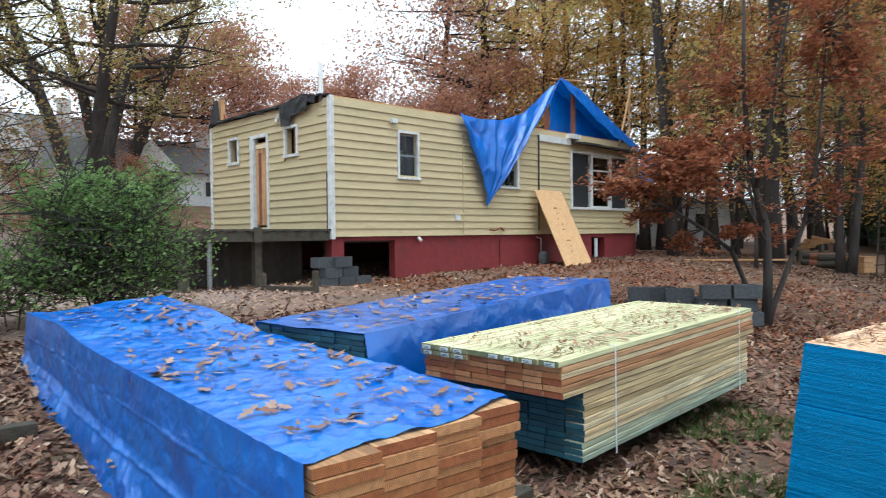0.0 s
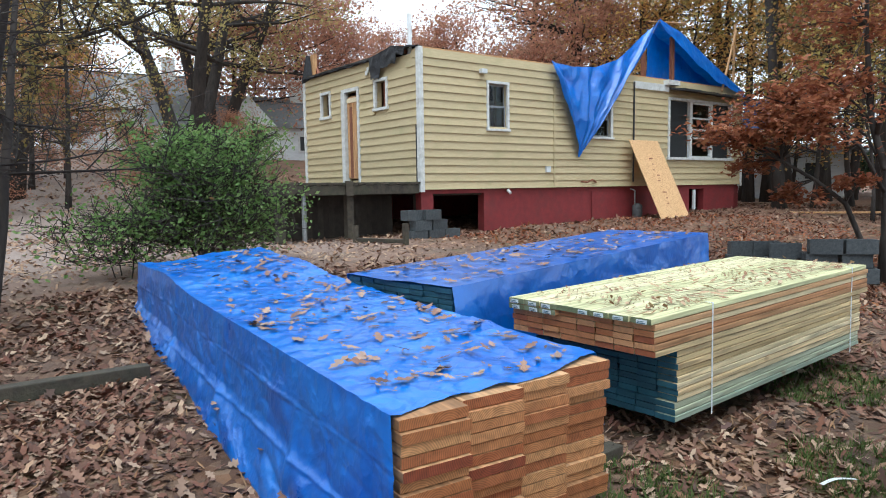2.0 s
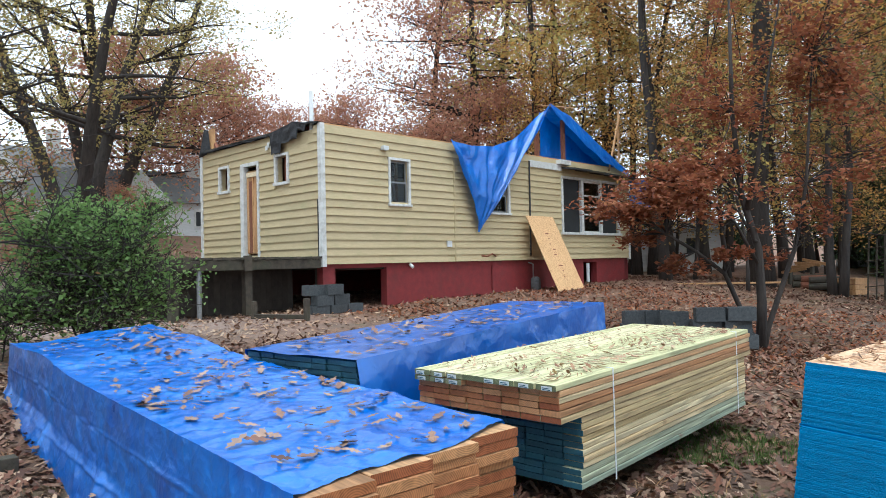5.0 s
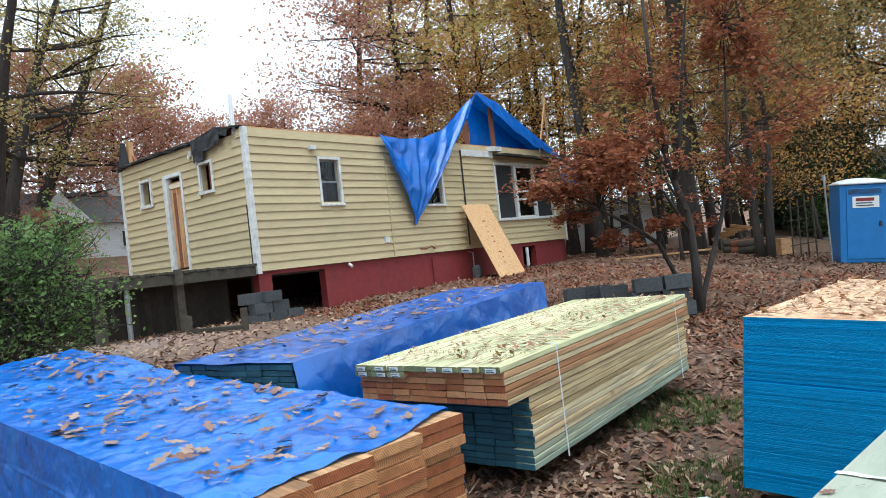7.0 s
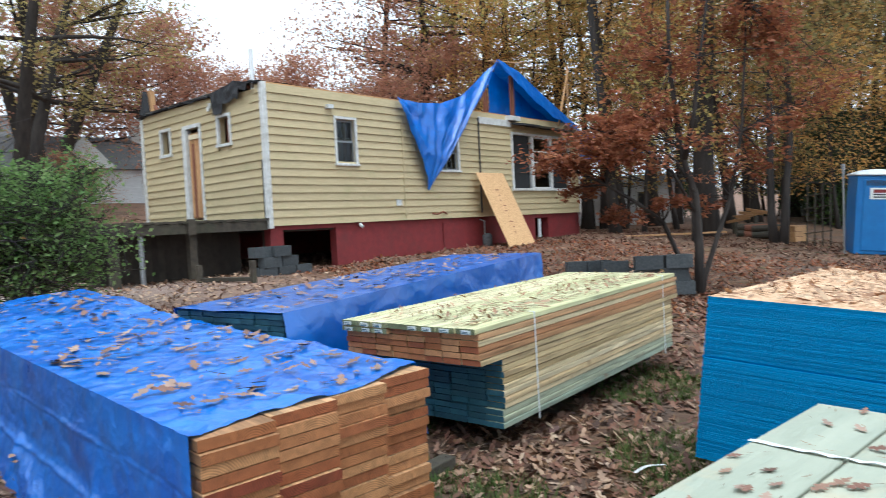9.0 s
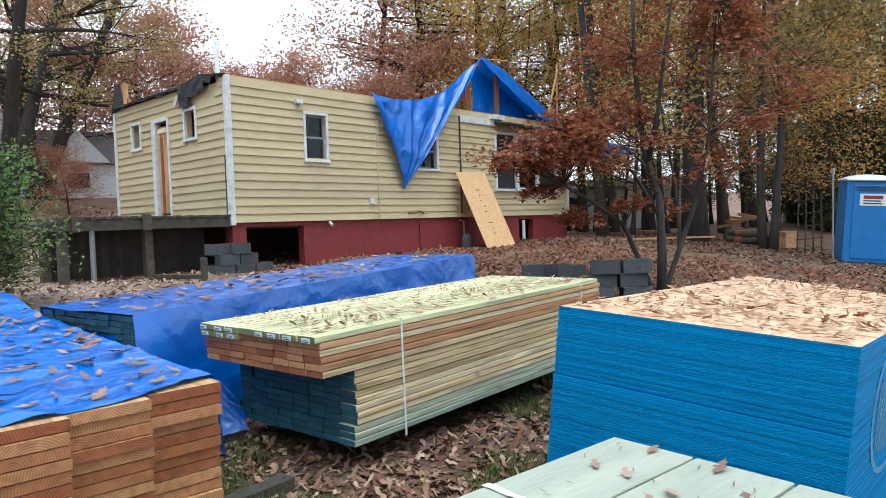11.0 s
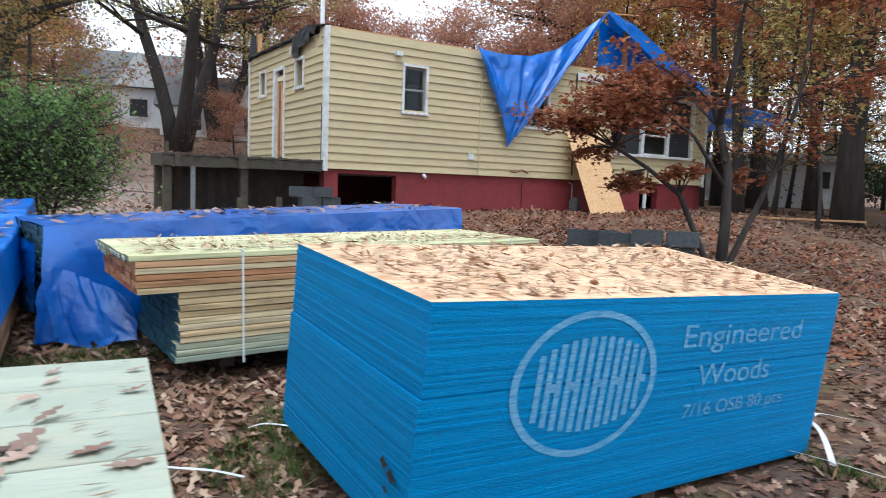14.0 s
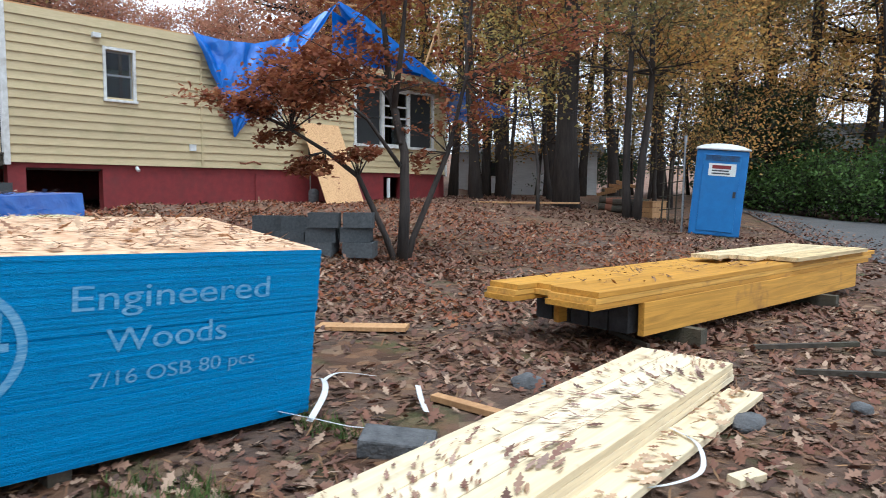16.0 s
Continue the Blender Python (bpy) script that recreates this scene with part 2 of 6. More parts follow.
def board_material(name, colours, end=False, rough=0.7, grain=(0.5, 1.3)):
    """Sawn lumber: each board takes its own tone, with grain along it (or rings on its ends)."""
    m = bpy.data.materials.new(name)
    n, l, bsdf = nodes_of(m)
    info = n.new("ShaderNodeObjectInfo")
    ramp = n.new("ShaderNodeValToRGB")
    el = ramp.color_ramp.elements
    while len(el) < len(colours):
        el.new(0.5)
    ramp.color_ramp.interpolation = "CONSTANT"
    for i, c in enumerate(colours):
        el[i].position, el[i].color = i / len(colours), (*c, 1)
    l.new(info.outputs["Random"], ramp.inputs["Fac"])
    co = n.new("ShaderNodeTexCoord")
    off = n.new("ShaderNodeVectorMath")
    off.operation = "MULTIPLY_ADD"
    l.new(info.outputs["Random"], off.inputs[0])
    off.inputs[1].default_value = (0.9, 23.0, 0.7)
    l.new(co.outputs["Object"], off.inputs[2])
    mp = n.new("ShaderNodeMapping")
    mp.inputs["Scale"].default_value = (1, 1, 1) if end else (1, 0.05, 1)
    l.new(off.outputs[0], mp.inputs[0])
    w = n.new("ShaderNodeTexNoise")
    w.inputs["Scale"].default_value, w.inputs["Detail"].default_value, w.inputs["Distortion"].default_value = (18.0 if end else 26.0), 8.0, 1.2
    l.new(mp.outputs[0], w.inputs["Vector"])
    fac = w.outputs["Fac"]
    if end:
        # growth rings round a heart that lies somewhere in or just outside each board
        chance = n.new("ShaderNodeTexWhiteNoise")
        chance.noise_dimensions = "1D"
        l.new(info.outputs["Random"], chance.inputs["W"])
        heart = n.new("ShaderNodeVectorMath")
        heart.operation = "MULTIPLY_ADD"
        l.new(chance.outputs["Color"], heart.inputs[0])
        heart.inputs[1].default_value, heart.inputs[2].default_value = (0.3, 0, 0.2), (-0.15, 0, -0.12)
        put = n.new("ShaderNodeVectorMath")
        l.new(co.outputs["Object"], put.inputs[0])
        l.new(heart.outputs[0], put.inputs[1])
        wave = n.new("ShaderNodeTexWave")
        wave.wave_type, wave.rings_direction = "RINGS", "Y"
        wave.inputs["Scale"].default_value, wave.inputs["Distortion"].default_value, wave.inputs["Detail"].default_value = 34.0, 5.0, 2.0
        wave.inputs["Detail Scale"].default_value = 0.12
        l.new(put.outputs[0], wave.inputs["Vector"])
        ad = n.new("ShaderNodeMath")
        ad.operation = "MULTIPLY_ADD"
        l.new(wave.outputs["Fac"], ad.inputs[0])
        ad.inputs[1].default_value = 0.4
        l.new(fac, ad.inputs[2])
        fac = ad.outputs[0]
    mr = n.new("ShaderNodeMapRange")
    mr.inputs["From Min"].default_value, mr.inputs["From Max"].default_value = 0.3, (1.02 if end else 0.7)
    mr.inputs["To Min"].default_value, mr.inputs["To Max"].default_value = grain
    l.new(fac, mr.inputs["Value"])
    hsv = n.new("ShaderNodeHueSaturation")
    l.new(mr.outputs[0], hsv.inputs["Value"])
    l.new(ramp.outputs["Color"], hsv.inputs["Color"])
    knots = n.new("ShaderNodeTexNoise")
    knots.inputs["Scale"].default_value, knots.inputs["Detail"].default_value = 4.5, 4.0
    l.new(off.outputs[0], knots.inputs["Vector"])
    kr = n.new("ShaderNodeMapRange")
    kr.inputs["From Min"].default_value, kr.inputs["From Max"].default_value, kr.inputs["To Max"].default_value = 0.62, 0.75, 0.55
    l.new(knots.outputs["Fac"], kr.inputs["Value"])
    mx = n.new("ShaderNodeMix")
    mx.data_type = "RGBA"
    l.new(kr.outputs[0], mx.inputs["Factor"])
    l.new(hsv.outputs["Color"], mx.inputs["A"])
    mx.inputs["B"].default_value = (0.2, 0.09, 0.04, 1)
    l.new(mx.outputs["Result"], bsdf.inputs["Base Color"])
    bsdf.inputs["Roughness"].default_value = rough
    bsdf.inputs["Specular IOR Level"].default_value = 0.35
    bp = n.new("ShaderNodeBump")
    bp.inputs["Strength"].default_value, bp.inputs["Distance"].default_value = 0.25, 0.006
    l.new(w.outputs["Fac"], bp.inputs["Height"])
    l.new(bp.outputs[0], bsdf.inputs["Normal"])
    return m


GROUND = ground_material()
SIDING = surface("yellow_painted_siding", (0.475, 0.378, 0.215), (0.575, 0.466, 0.275), scale=5, stretch=(1, 1, 8), rough=0.6, bump=0.15, fine=40, stain=(0.36, 0.33, 0.17), stain_scale=1.1, stain_amount=0.5, vary=0.07)
WHITE = surface("weathered_white_paint", (0.55, 0.55, 0.53), (0.76, 0.76, 0.74), scale=9, rough=0.55, bump=0.15, stain=(0.34, 0.31, 0.27), stain_scale=5, stain_amount=0.55)
RED = surface("red_painted_block", (0.16, 0.018, 0.022), (0.24, 0.03, 0.032), scale=7, rough=0.7, bump=0.35, stain=(0.11, 0.03, 0.028), stain_scale=1.6, stain_amount=0.6, vary=0.07)
FELT = surface("black_roofing_felt", (0.012, 0.012, 0.014), (0.045, 0.045, 0.05), scale=14, rough=0.8, bump=0.4)
OLDWOOD = surface("dark_weathered_wood", (0.032, 0.026, 0.02), (0.09, 0.072, 0.052), scale=9, stretch=(1, 1, 1), rough=0.85, bump=0.4, stain=(0.05, 0.07, 0.03), stain_amount=0.4, vary=0.2)
# near-black tone has the shade of crawlspace and rooms put into it
SHADEWOOD = surface("shaded_crawlspace_wood", (0.03, 0.025, 0.02), (0.07, 0.055, 0.045), scale=6, rough=0.9, bump=0.2, vary=0.2)
RAWWOOD = surface("raw_framing_lumber", (0.42, 0.22, 0.09), (0.62, 0.36, 0.17), scale=5, stretch=(6, 6, 1), rough=0.7, bump=0.2, stain=(0.22, 0.1, 0.04), stain_amount=0.6, vary=0.15)
RUSTWOOD = surface("red_brown_old_stud", (0.16, 0.055, 0.03), (0.27, 0.1, 0.055), scale=6, stretch=(4, 4, 1), rough=0.8, bump=0.2)
TARP = tarp_material("blue_tarp", (0.004, 0.1, 0.5), (0.012, 0.195, 0.71), sheen=0.85)
TARP2 = tarp_material("blue_woven_tarp", (0.003, 0.066, 0.36), (0.008, 0.135, 0.54), fold=0.4, sheen=1.0)
BLOCK = surface("grey_concrete_block", (0.042, 0.048, 0.054), (0.092, 0.1, 0.106), scale=30, rough=0.95, bump=0.6, fine=120, vary=0.2)
BARK = surface("grey_brown_bark", (0.016, 0.013, 0.012), (0.062, 0.049, 0.042), scale=9, stretch=(1, 1, 0.18), rough=0.95, bump=0.9, fine=22, detail=9)
TWIG = surface("dark_twig_bark", (0.03, 0.022, 0.018), (0.08, 0.06, 0.05), scale=12, rough=0.95, bump=0.4)
BLUEPAINT = surface("blue_edge_paint", (0.006, 0.185, 0.45), (0.014, 0.27, 0.58), scale=40, stretch=(1, 1, 3), rough=0.6, bump=0.5, fine=130, stain=(0.003, 0.13, 0.36), stain_scale=2.2, stain_amount=0.4, vary=0.09, spec=0.2)
OSBTOP = osb_material("pale_osb_face", (1.12, 1.06, 1.14), (1.6, 0.45, 1))
OSBPLY = osb_material("golden_osb_panel", (1.06, 0.95, 0.82), (0.7, 1.2, 1), 60.0, 0.15)
STENCIL = surface("white_stencil_ink", (0.015, 0.21, 0.46), (0.22, 0.43, 0.62), scale=45, stretch=(1, 0.35, 3), rough=0.8, bump=0.1)
FIR_SIDE = board_material("fir_board_face", ((0.4, 0.21, 0.1), (0.52, 0.3, 0.15), (0.46, 0.22, 0.1)))
FIR_END = board_material("fir_board_end", ((0.32, 0.12, 0.045), (0.43, 0.2, 0.085), (0.28, 0.09, 0.035), (0.46, 0.23, 0.1), (0.2, 0.05, 0.024), (0.37, 0.155, 0.062), (0.3, 0.105, 0.042), (0.44, 0.21, 0.09)), end=True, grain=(0.5, 1.35))
PINE_SIDE = board_material("treated_pine_face", ((0.52, 0.38, 0.19), (0.68, 0.54, 0.32), (0.6, 0.45, 0.24), (0.66, 0.52, 0.3), (0.36, 0.29, 0.15), (0.68, 0.5, 0.28), (0.5, 0.37, 0.2), (0.7, 0.57, 0.36)))
PINE_LOW = board_material("mint_tinted_pine_face", ((0.33, 0.37, 0.27), (0.42, 0.44, 0.31), (0.3, 0.35, 0.27)))
ROCK = surface("dark_grey_stone", (0.05, 0.052, 0.055), (0.14, 0.14, 0.145), scale=12, rough=0.9, bump=0.5)
GRASS = palette("thin_grass", ((0.05, 0.09, 0.02), (0.08, 0.13, 0.03), (0.12, 0.14, 0.04)), rough=0.7, light_through=0.3)
PINE_TOP = board_material("greenish_pine_top", ((0.6, 0.57, 0.34), (0.68, 0.62, 0.38), (0.57, 0.55, 0.31)))
PINE_END = board_material("red_brown_board_end", ((0.44, 0.18, 0.075), (0.55, 0.28, 0.13), (0.4, 0.15, 0.06), (0.5, 0.23, 0.1), (0.34, 0.11, 0.05)), end=True, grain=(0.65, 1.2))
GREEN_END = board_material("green_treated_board_end", ((0.2, 0.22, 0.11), (0.26, 0.27, 0.15), (0.17, 0.19, 0.1)), end=True)
SASH = surface("grey_window_sash", (0.17, 0.175, 0.18), (0.28, 0.285, 0.29), scale=20, rough=0.5, bump=0.05)
TEAL_END = surface("teal_end_sealer", (0.014, 0.07, 0.11), (0.04, 0.14, 0.185), scale=12, rough=0.7, bump=0.3, stain=(0.01, 0.05, 0.08), stain_scale=6, stain_amount=0.6, vary=0.25)
MINT = surface("mint_sheathing_face", (0.29, 0.32, 0.255), (0.41, 0.43, 0.345), scale=5, stretch=(1, 0.2, 1), rough=0.65, bump=0.35, stain=(0.5, 0.42, 0.29), stain_scale=2.4, stain_amount=0.9, vary=0.06, fine=50, spec=0.3)
PALE_SIDE = board_material("pale_spruce_face", ((0.72, 0.59, 0.38), (0.78, 0.66, 0.46), (0.75, 0.62, 0.41)), grain=(0.8, 1.1))
YELLOW = board_material("yellow_coated_joist", ((0.56, 0.285, 0.045), (0.63, 0.34, 0.07), (0.5, 0.245, 0.035)), grain=(0.7, 1.15))
STRAP = surface("white_plastic_strap", (0.6, 0.62, 0.64), (0.75, 0.77, 0.78), scale=30, rough=0.35, bump=0.05)
TAG = surface("white_paper_tag", (0.6, 0.64, 0.62), (0.75, 0.78, 0.76), scale=60, rough=0.7, bump=0.0)
POTTY = surface("blue_moulded_plastic", (0.012, 0.13, 0.38), (0.02, 0.18, 0.48), scale=4, rough=0.45, bump=0.1, stain=(0.02, 0.12, 0.3), stain_amount=0.4)
GREYWHITE = surface("grey_white_plastic", (0.55, 0.57, 0.58), (0.68, 0.7, 0.7), scale=8, rough=0.5, bump=0.05)
PALEPIPE = surface("white_plastic_pipe", (0.8, 0.8, 0.8), (0.88, 0.88, 0.88), scale=8, rough=0.4, bump=0.03)
METAL = surface("galvanised_metal", (0.25, 0.26, 0.27), (0.4, 0.41, 0.42), scale=20, rough=0.4, bump=0.05, metal=0.8)
DARKMETAL = surface("dark_painted_metal", (0.02, 0.022, 0.024), (0.06, 0.062, 0.065), scale=20, rough=0.5, bump=0.1, metal=0.3)
SCREEN = surface("dark_insect_screen", (0.012, 0.014, 0.016), (0.03, 0.032, 0.034), scale=30, rough=0.6, bump=0.05)
ASPHALT = surface("worn_asphalt", (0.06, 0.06, 0.063), (0.12, 0.118, 0.118), scale=30, rough=0.9, bump=0.4, fine=120, stain=(0.2, 0.18, 0.16), stain_amount=0.5)
HOUSEWHITE = surface("white_clapboard", (0.58, 0.59, 0.6), (0.72, 0.73, 0.74), scale=3, stretch=(1, 1, 6), rough=0.7, bump=0.1)
SHINGLE = surface("grey_shingles", (0.1, 0.1, 0.105), (0.2, 0.2, 0.2), scale=12, stretch=(1, 1, 3), rough=0.9, bump=0.3)
GLASS = glass_material("window_glass")
GALV = METAL
LEAF_GROUND = palette("fallen_leaves", ((0.06, 0.034, 0.026), (0.16, 0.075, 0.05), (0.27, 0.155, 0.105), (0.1, 0.044, 0.03), (0.38, 0.26, 0.18), (0.07, 0.04, 0.032), (0.2, 0.095, 0.06), (0.13, 0.05, 0.034)), rough=0.75)
LEAF_TOP = palette("wet_fallen_leaves", ((0.16, 0.08, 0.05), (0.34, 0.21, 0.13), (0.46, 0.33, 0.23), (0.1, 0.05, 0.04), (0.27, 0.15, 0.09), (0.4, 0.26, 0.17)), rough=0.6)
LEAF_DRY = palette("dry_leaf_flakes", ((0.3, 0.17, 0.1), (0.44, 0.29, 0.18), (0.5, 0.36, 0.24), (0.2, 0.1, 0.06), (0.36, 0.2, 0.11)), rough=0.75)
LEAF_PALE = palette("pinkish_tan_leaves", ((0.18, 0.085, 0.06), (0.28, 0.165, 0.125), (0.4, 0.28, 0.22), (0.09, 0.045, 0.035), (0.23, 0.125, 0.09), (0.32, 0.2, 0.14)), rough=0.6)
NEEDLES = palette("brown_needles_and_bits", ((0.1, 0.05, 0.03), (0.2, 0.1, 0.05), (0.28, 0.16, 0.08), (0.07, 0.04, 0.025)), rough=0.8)
LEAF_RED = palette("rust_red_foliage", ((0.26, 0.085, 0.045), (0.36, 0.135, 0.065), (0.2, 0.065, 0.04), (0.42, 0.19, 0.085)), light_through=0.4)
LEAF_ORANGE = palette("orange_brown_foliage", ((0.58, 0.31, 0.095), (0.7, 0.44, 0.13), (0.48, 0.22, 0.08), (0.62, 0.45, 0.16)), light_through=0.6)
LEAF_YELLOW = palette("yellow_green_foliage", ((0.5, 0.41, 0.13), (0.66, 0.48, 0.15), (0.36, 0.35, 0.13), (0.52, 0.34, 0.11)), light_through=0.6)
LEAF_CANOPY = palette("thin_olive_canopy", ((0.4, 0.34, 0.12), (0.5, 0.39, 0.15), (0.3, 0.28, 0.11), (0.52, 0.35, 0.14)), light_through=0.6)
LEAF_PINK = palette("russet_foliage", ((0.44, 0.2, 0.13), (0.54, 0.28, 0.18), (0.37, 0.17, 0.12), (0.48, 0.3, 0.18)), light_through=0.55)
LEAF_OLIVE = palette("olive_foliage", ((0.19, 0.17, 0.065), (0.28, 0.23, 0.08), (0.32, 0.18, 0.07), (0.15, 0.15, 0.06)), light_through=0.5)
LEAF_GREEN = palette("green_shrub_foliage", ((0.12, 0.21, 0.06), (0.21, 0.32, 0.1), (0.14, 0.25, 0.075), (0.29, 0.39, 0.15)), light_through=0.5)
LEAF_BRIGHT = palette("bright_green_foliage", ((0.09, 0.16, 0.05), (0.16, 0.27, 0.07), (0.06, 0.11, 0.04)), light_through=0.4)
LEAF_PINE = palette("dark_green_foliage", ((0.03, 0.055, 0.028), (0.05, 0.08, 0.035), (0.04, 0.06, 0.03)), light_through=0.2)


# ---- mesh helpers ----
class Shape:
    """Collects vertices and faces for one mesh."""

    def __init__(self):
        self.v, self.f, self.m = [], [], []

    def add(self, verts, faces, slot=0):
        k = len(self.v)
        self.v.extend(tuple(p) for p in verts)
        self.f.extend(tuple(i + k for i in f) for f in faces)
        self.m.extend([slot] * len(faces))
        return self

    def box(self, x0, x1, y0, y1, z0, z1, slot=0, turn=None):
        p = [Vector((x, y, z)) for z in (z0, z1) for y in (y0, y1) for x in (x0, x1)]
        if turn:
            p = [turn @ q for q in p]
        return self.add(p, ((0, 2, 3, 1), (4, 5, 7, 6), (0, 1, 5, 4), (2, 6, 7, 3), (0, 4, 6, 2), (1, 3, 7, 5)), slot)

    def board(self, x0, x1, y0, y1, z0, z1, c=0.003, slot=0, end_slot=0, turn=None):
        """A length along y with eased long edges."""
        prof = [(x0 + c, z0), (x1 - c, z0), (x1, z0 + c), (x1, z1 - c), (x1 - c, z1), (x0 + c, z1), (x0, z1 - c), (x0, z0 + c)]
        p = [Vector((x, y, z)) for y in (y0, y1) for x, z in prof]
        if turn:
            p = [turn @ q for q in p]
        self.add(p, [(i, (i + 1) % 8, 8 + (i + 1) % 8, 8 + i)[::-1] for i in range(8)], slot)
        k = len(self.v) - 16
        self.f += [tuple(k + i for i in range(8)), tuple(k + 15 - i for i in range(8))]
        self.m += [end_slot, end_slot]
        return self

    def tube(self, pts, radii, n=8, slot=0, cap=True):
        pts = [Vector(p) for p in pts]
        verts, prev = [], None
        for i, p in enumerate(pts):
            d = (pts[min(i + 1, len(pts) - 1)] - pts[max(i - 1, 0)]).normalized()
            side = d.orthogonal() if prev is None else (prev - d * prev.dot(d))
            side = side.normalized() if side.length > 1e-6 else d.orthogonal().normalized()
            prev = side
            up = d.cross(side)
            r = radii[i] if isinstance(radii, (list, tuple)) else radii
            verts += [p + (side * math.cos(2 * math.pi * k / n) + up * math.sin(2 * math.pi * k / n)) * r for k in range(n)]
        faces = [(i * n + k, i * n + (k + 1) % n, (i + 1) * n + (k + 1) % n, (i + 1) * n + k) for i in range(len(pts) - 1) for k in range(n)]
        if cap:
            faces += [tuple(range(n))[::-1], tuple((len(pts) - 1) * n + k for k in range(n))]
        return self.add(verts, faces, slot)

    def grid(self, fn, nu, nv, slot=0):
        verts = [fn(i / nu, j / nv) for i in range(nu + 1) for j in range(nv + 1)]
        w = nv + 1
        return self.add(verts, [(i * w + j, (i + 1) * w + j, (i + 1) * w + j + 1, i * w + j + 1) for i in range(nu) for j in range(nv)], slot)

    def mesh(self, name, materials, smooth=False):
        me = bpy.data.meshes.new(name)
        me.from_pydata(self.v, [], self.f)
        for m in materials if isinstance(materials, (list, tuple)) else (materials,):
            me.materials.append(m)
        if any(self.m):
            me.polygons.foreach_set("material_index", self.m)
        if smooth:
            me.polygons.foreach_set("use_smooth", [True] * len(me.polygons))
        me.update()
        return me


def part(name, shape, material, parent=None, label="", smooth=False, m=None):
    me = shape if isinstance(shape, bpy.types.Mesh) else shape.mesh(name, material, smooth)
    ob = new(name, me)
    if parent:
        ob.parent = parent
    if m is not None:
        ob.matrix_basis = m
    return tagged(ob, label) if label else ob


def thing(name, m, label, category, group="", kind=""):
    ob = new(name)
    ob.matrix_basis = m
    return tagged(ob, label, category, group, kind)


def bevelled(ob, width, segments=2):
    b = ob.modifiers.new("bevel", "BEVEL")
    b.width, b.segments, b.limit_method = width, segments, "ANGLE"
    return ob


def wall_shape(length, z0, z1, thick, holes, axis):
    """A wall from (0,0) along y (axis 'y', thick towards -x) or along -x (axis 'x', thick towards +y), with openings (a0, a1, b0, b1) through it."""
    us = sorted({0.0, length, *[h[i] for h in holes for i in (0, 1)]})
    zs = sorted({z0, z1, *[h[i] for h in holes for i in (2, 3)]})
    us, zs = [u for u in us if 0 <= u <= length], [z for z in zs if z0 <= z <= z1]

    def solid(i, j):
        if i < 0 or j < 0 or i >= len(us) - 1 or j >= len(zs) - 1:
            return False
        u, z = (us[i] + us[i + 1]) / 2, (zs[j] + zs[j + 1]) / 2
        return not any(h[0] < u < h[1] and h[2] < z < h[3] for h in holes)

    def at(u, z, d):
        return (-d, u, z) if axis == "y" else (-u, d, z)

    s = Shape()
    for i in range(len(us) - 1):
        for j in range(len(zs) - 1):
            if not solid(i, j):
                continue
            a, b, c, d = us[i], us[i + 1], zs[j], zs[j + 1]
            for depth in (0, thick):
                s.add([at(a, c, depth), at(b, c, depth), at(b, d, depth), at(a, d, depth)], [(0, 1, 2, 3)])
            for (di, dj), (p, q) in (((-1, 0), ((a, c), (a, d))), ((1, 0), ((b, c), (b, d))), ((0, -1), ((a, c), (b, c))), ((0, 1), ((a, d), (b, d)))):
                if not solid(i + di, j + dj):
                    s.add([at(*p, 0), at(*q, 0), at(*q, thick), at(*p, thick)], [(0, 1, 2, 3)])
    return s


# ---- ground ----
def ground_z(x, y):
    s = min(max((-x - 1) / 9.0, 0), 1)
    s = s * s * (3 - 2 * s)
    z = -0.10 + 0.04 * max(0, min(1, -x / 2)) + 0.62 * s + 0.018 * max(0, min(12, y - 9)) * min(1, max(0, -x / 8))
    far = max(0.0, math.hypot(x, y - 8) - 26)
    return z + min(1.2, far * 0.012) * (1 if x < 0 else 0.3) + 0.13 * min(26, max(0, -x - 15.5))


def ground_rough(x, y):
    mound = 0.2 * math.exp(-((x + 9.6) / 0.55) ** 2) * max(0.0, 0.35 + noise.noise((x * 0.9, y * 0.8, 21))) * max(0.0, min(1.0, y - 9.3, 14.3 - y))
    mound += 0.13 * math.exp(-((x + 4.3) ** 2 / 1.2 + (y - 9.95) ** 2 / 0.5))
    return ground_z(x, y) + mound + 0.035 * noise.noise((x * 0.7, y * 0.7, 0)) + 0.014 * noise.noise((x * 3, y * 3, 5))


def axis_points(fine_lo, fine_hi, step, lo, hi):
    mid = list(np.arange(fine_lo, fine_hi + 1e-6, step))
    out, d, p = [], step, fine_lo
    while p > lo:
        d *= 1.25
        p -= d
        out.append(p)
    out2, d, p = [], step, fine_hi
    while p < hi:
        d *= 1.25
        p += d
        out2.append(p)
    return out[::-1] + mid + out2


def make_ground():
    xs, ys = axis_points(-16, 6, 0.2, -400, 400), axis_points(-2, 24, 0.2, -400, 400)
    s = Shape()
    w = len(ys)
    s.add([(x, y, ground_rough(x, y) if abs(x) < 60 and abs(y) < 60 else ground_z(x, y)) for x in xs for y in ys],
          [(i * w + j, (i + 1) * w + j, (i + 1) * w + j + 1, i * w + j + 1) for i in range(len(xs) - 1) for j in range(w - 1)])
    g = part("ground", s, GROUND, smooth=True)
    tagged(g, "leaf-strewn yard of damp earth and thin grass", "ground", kind="structure")


make_ground()

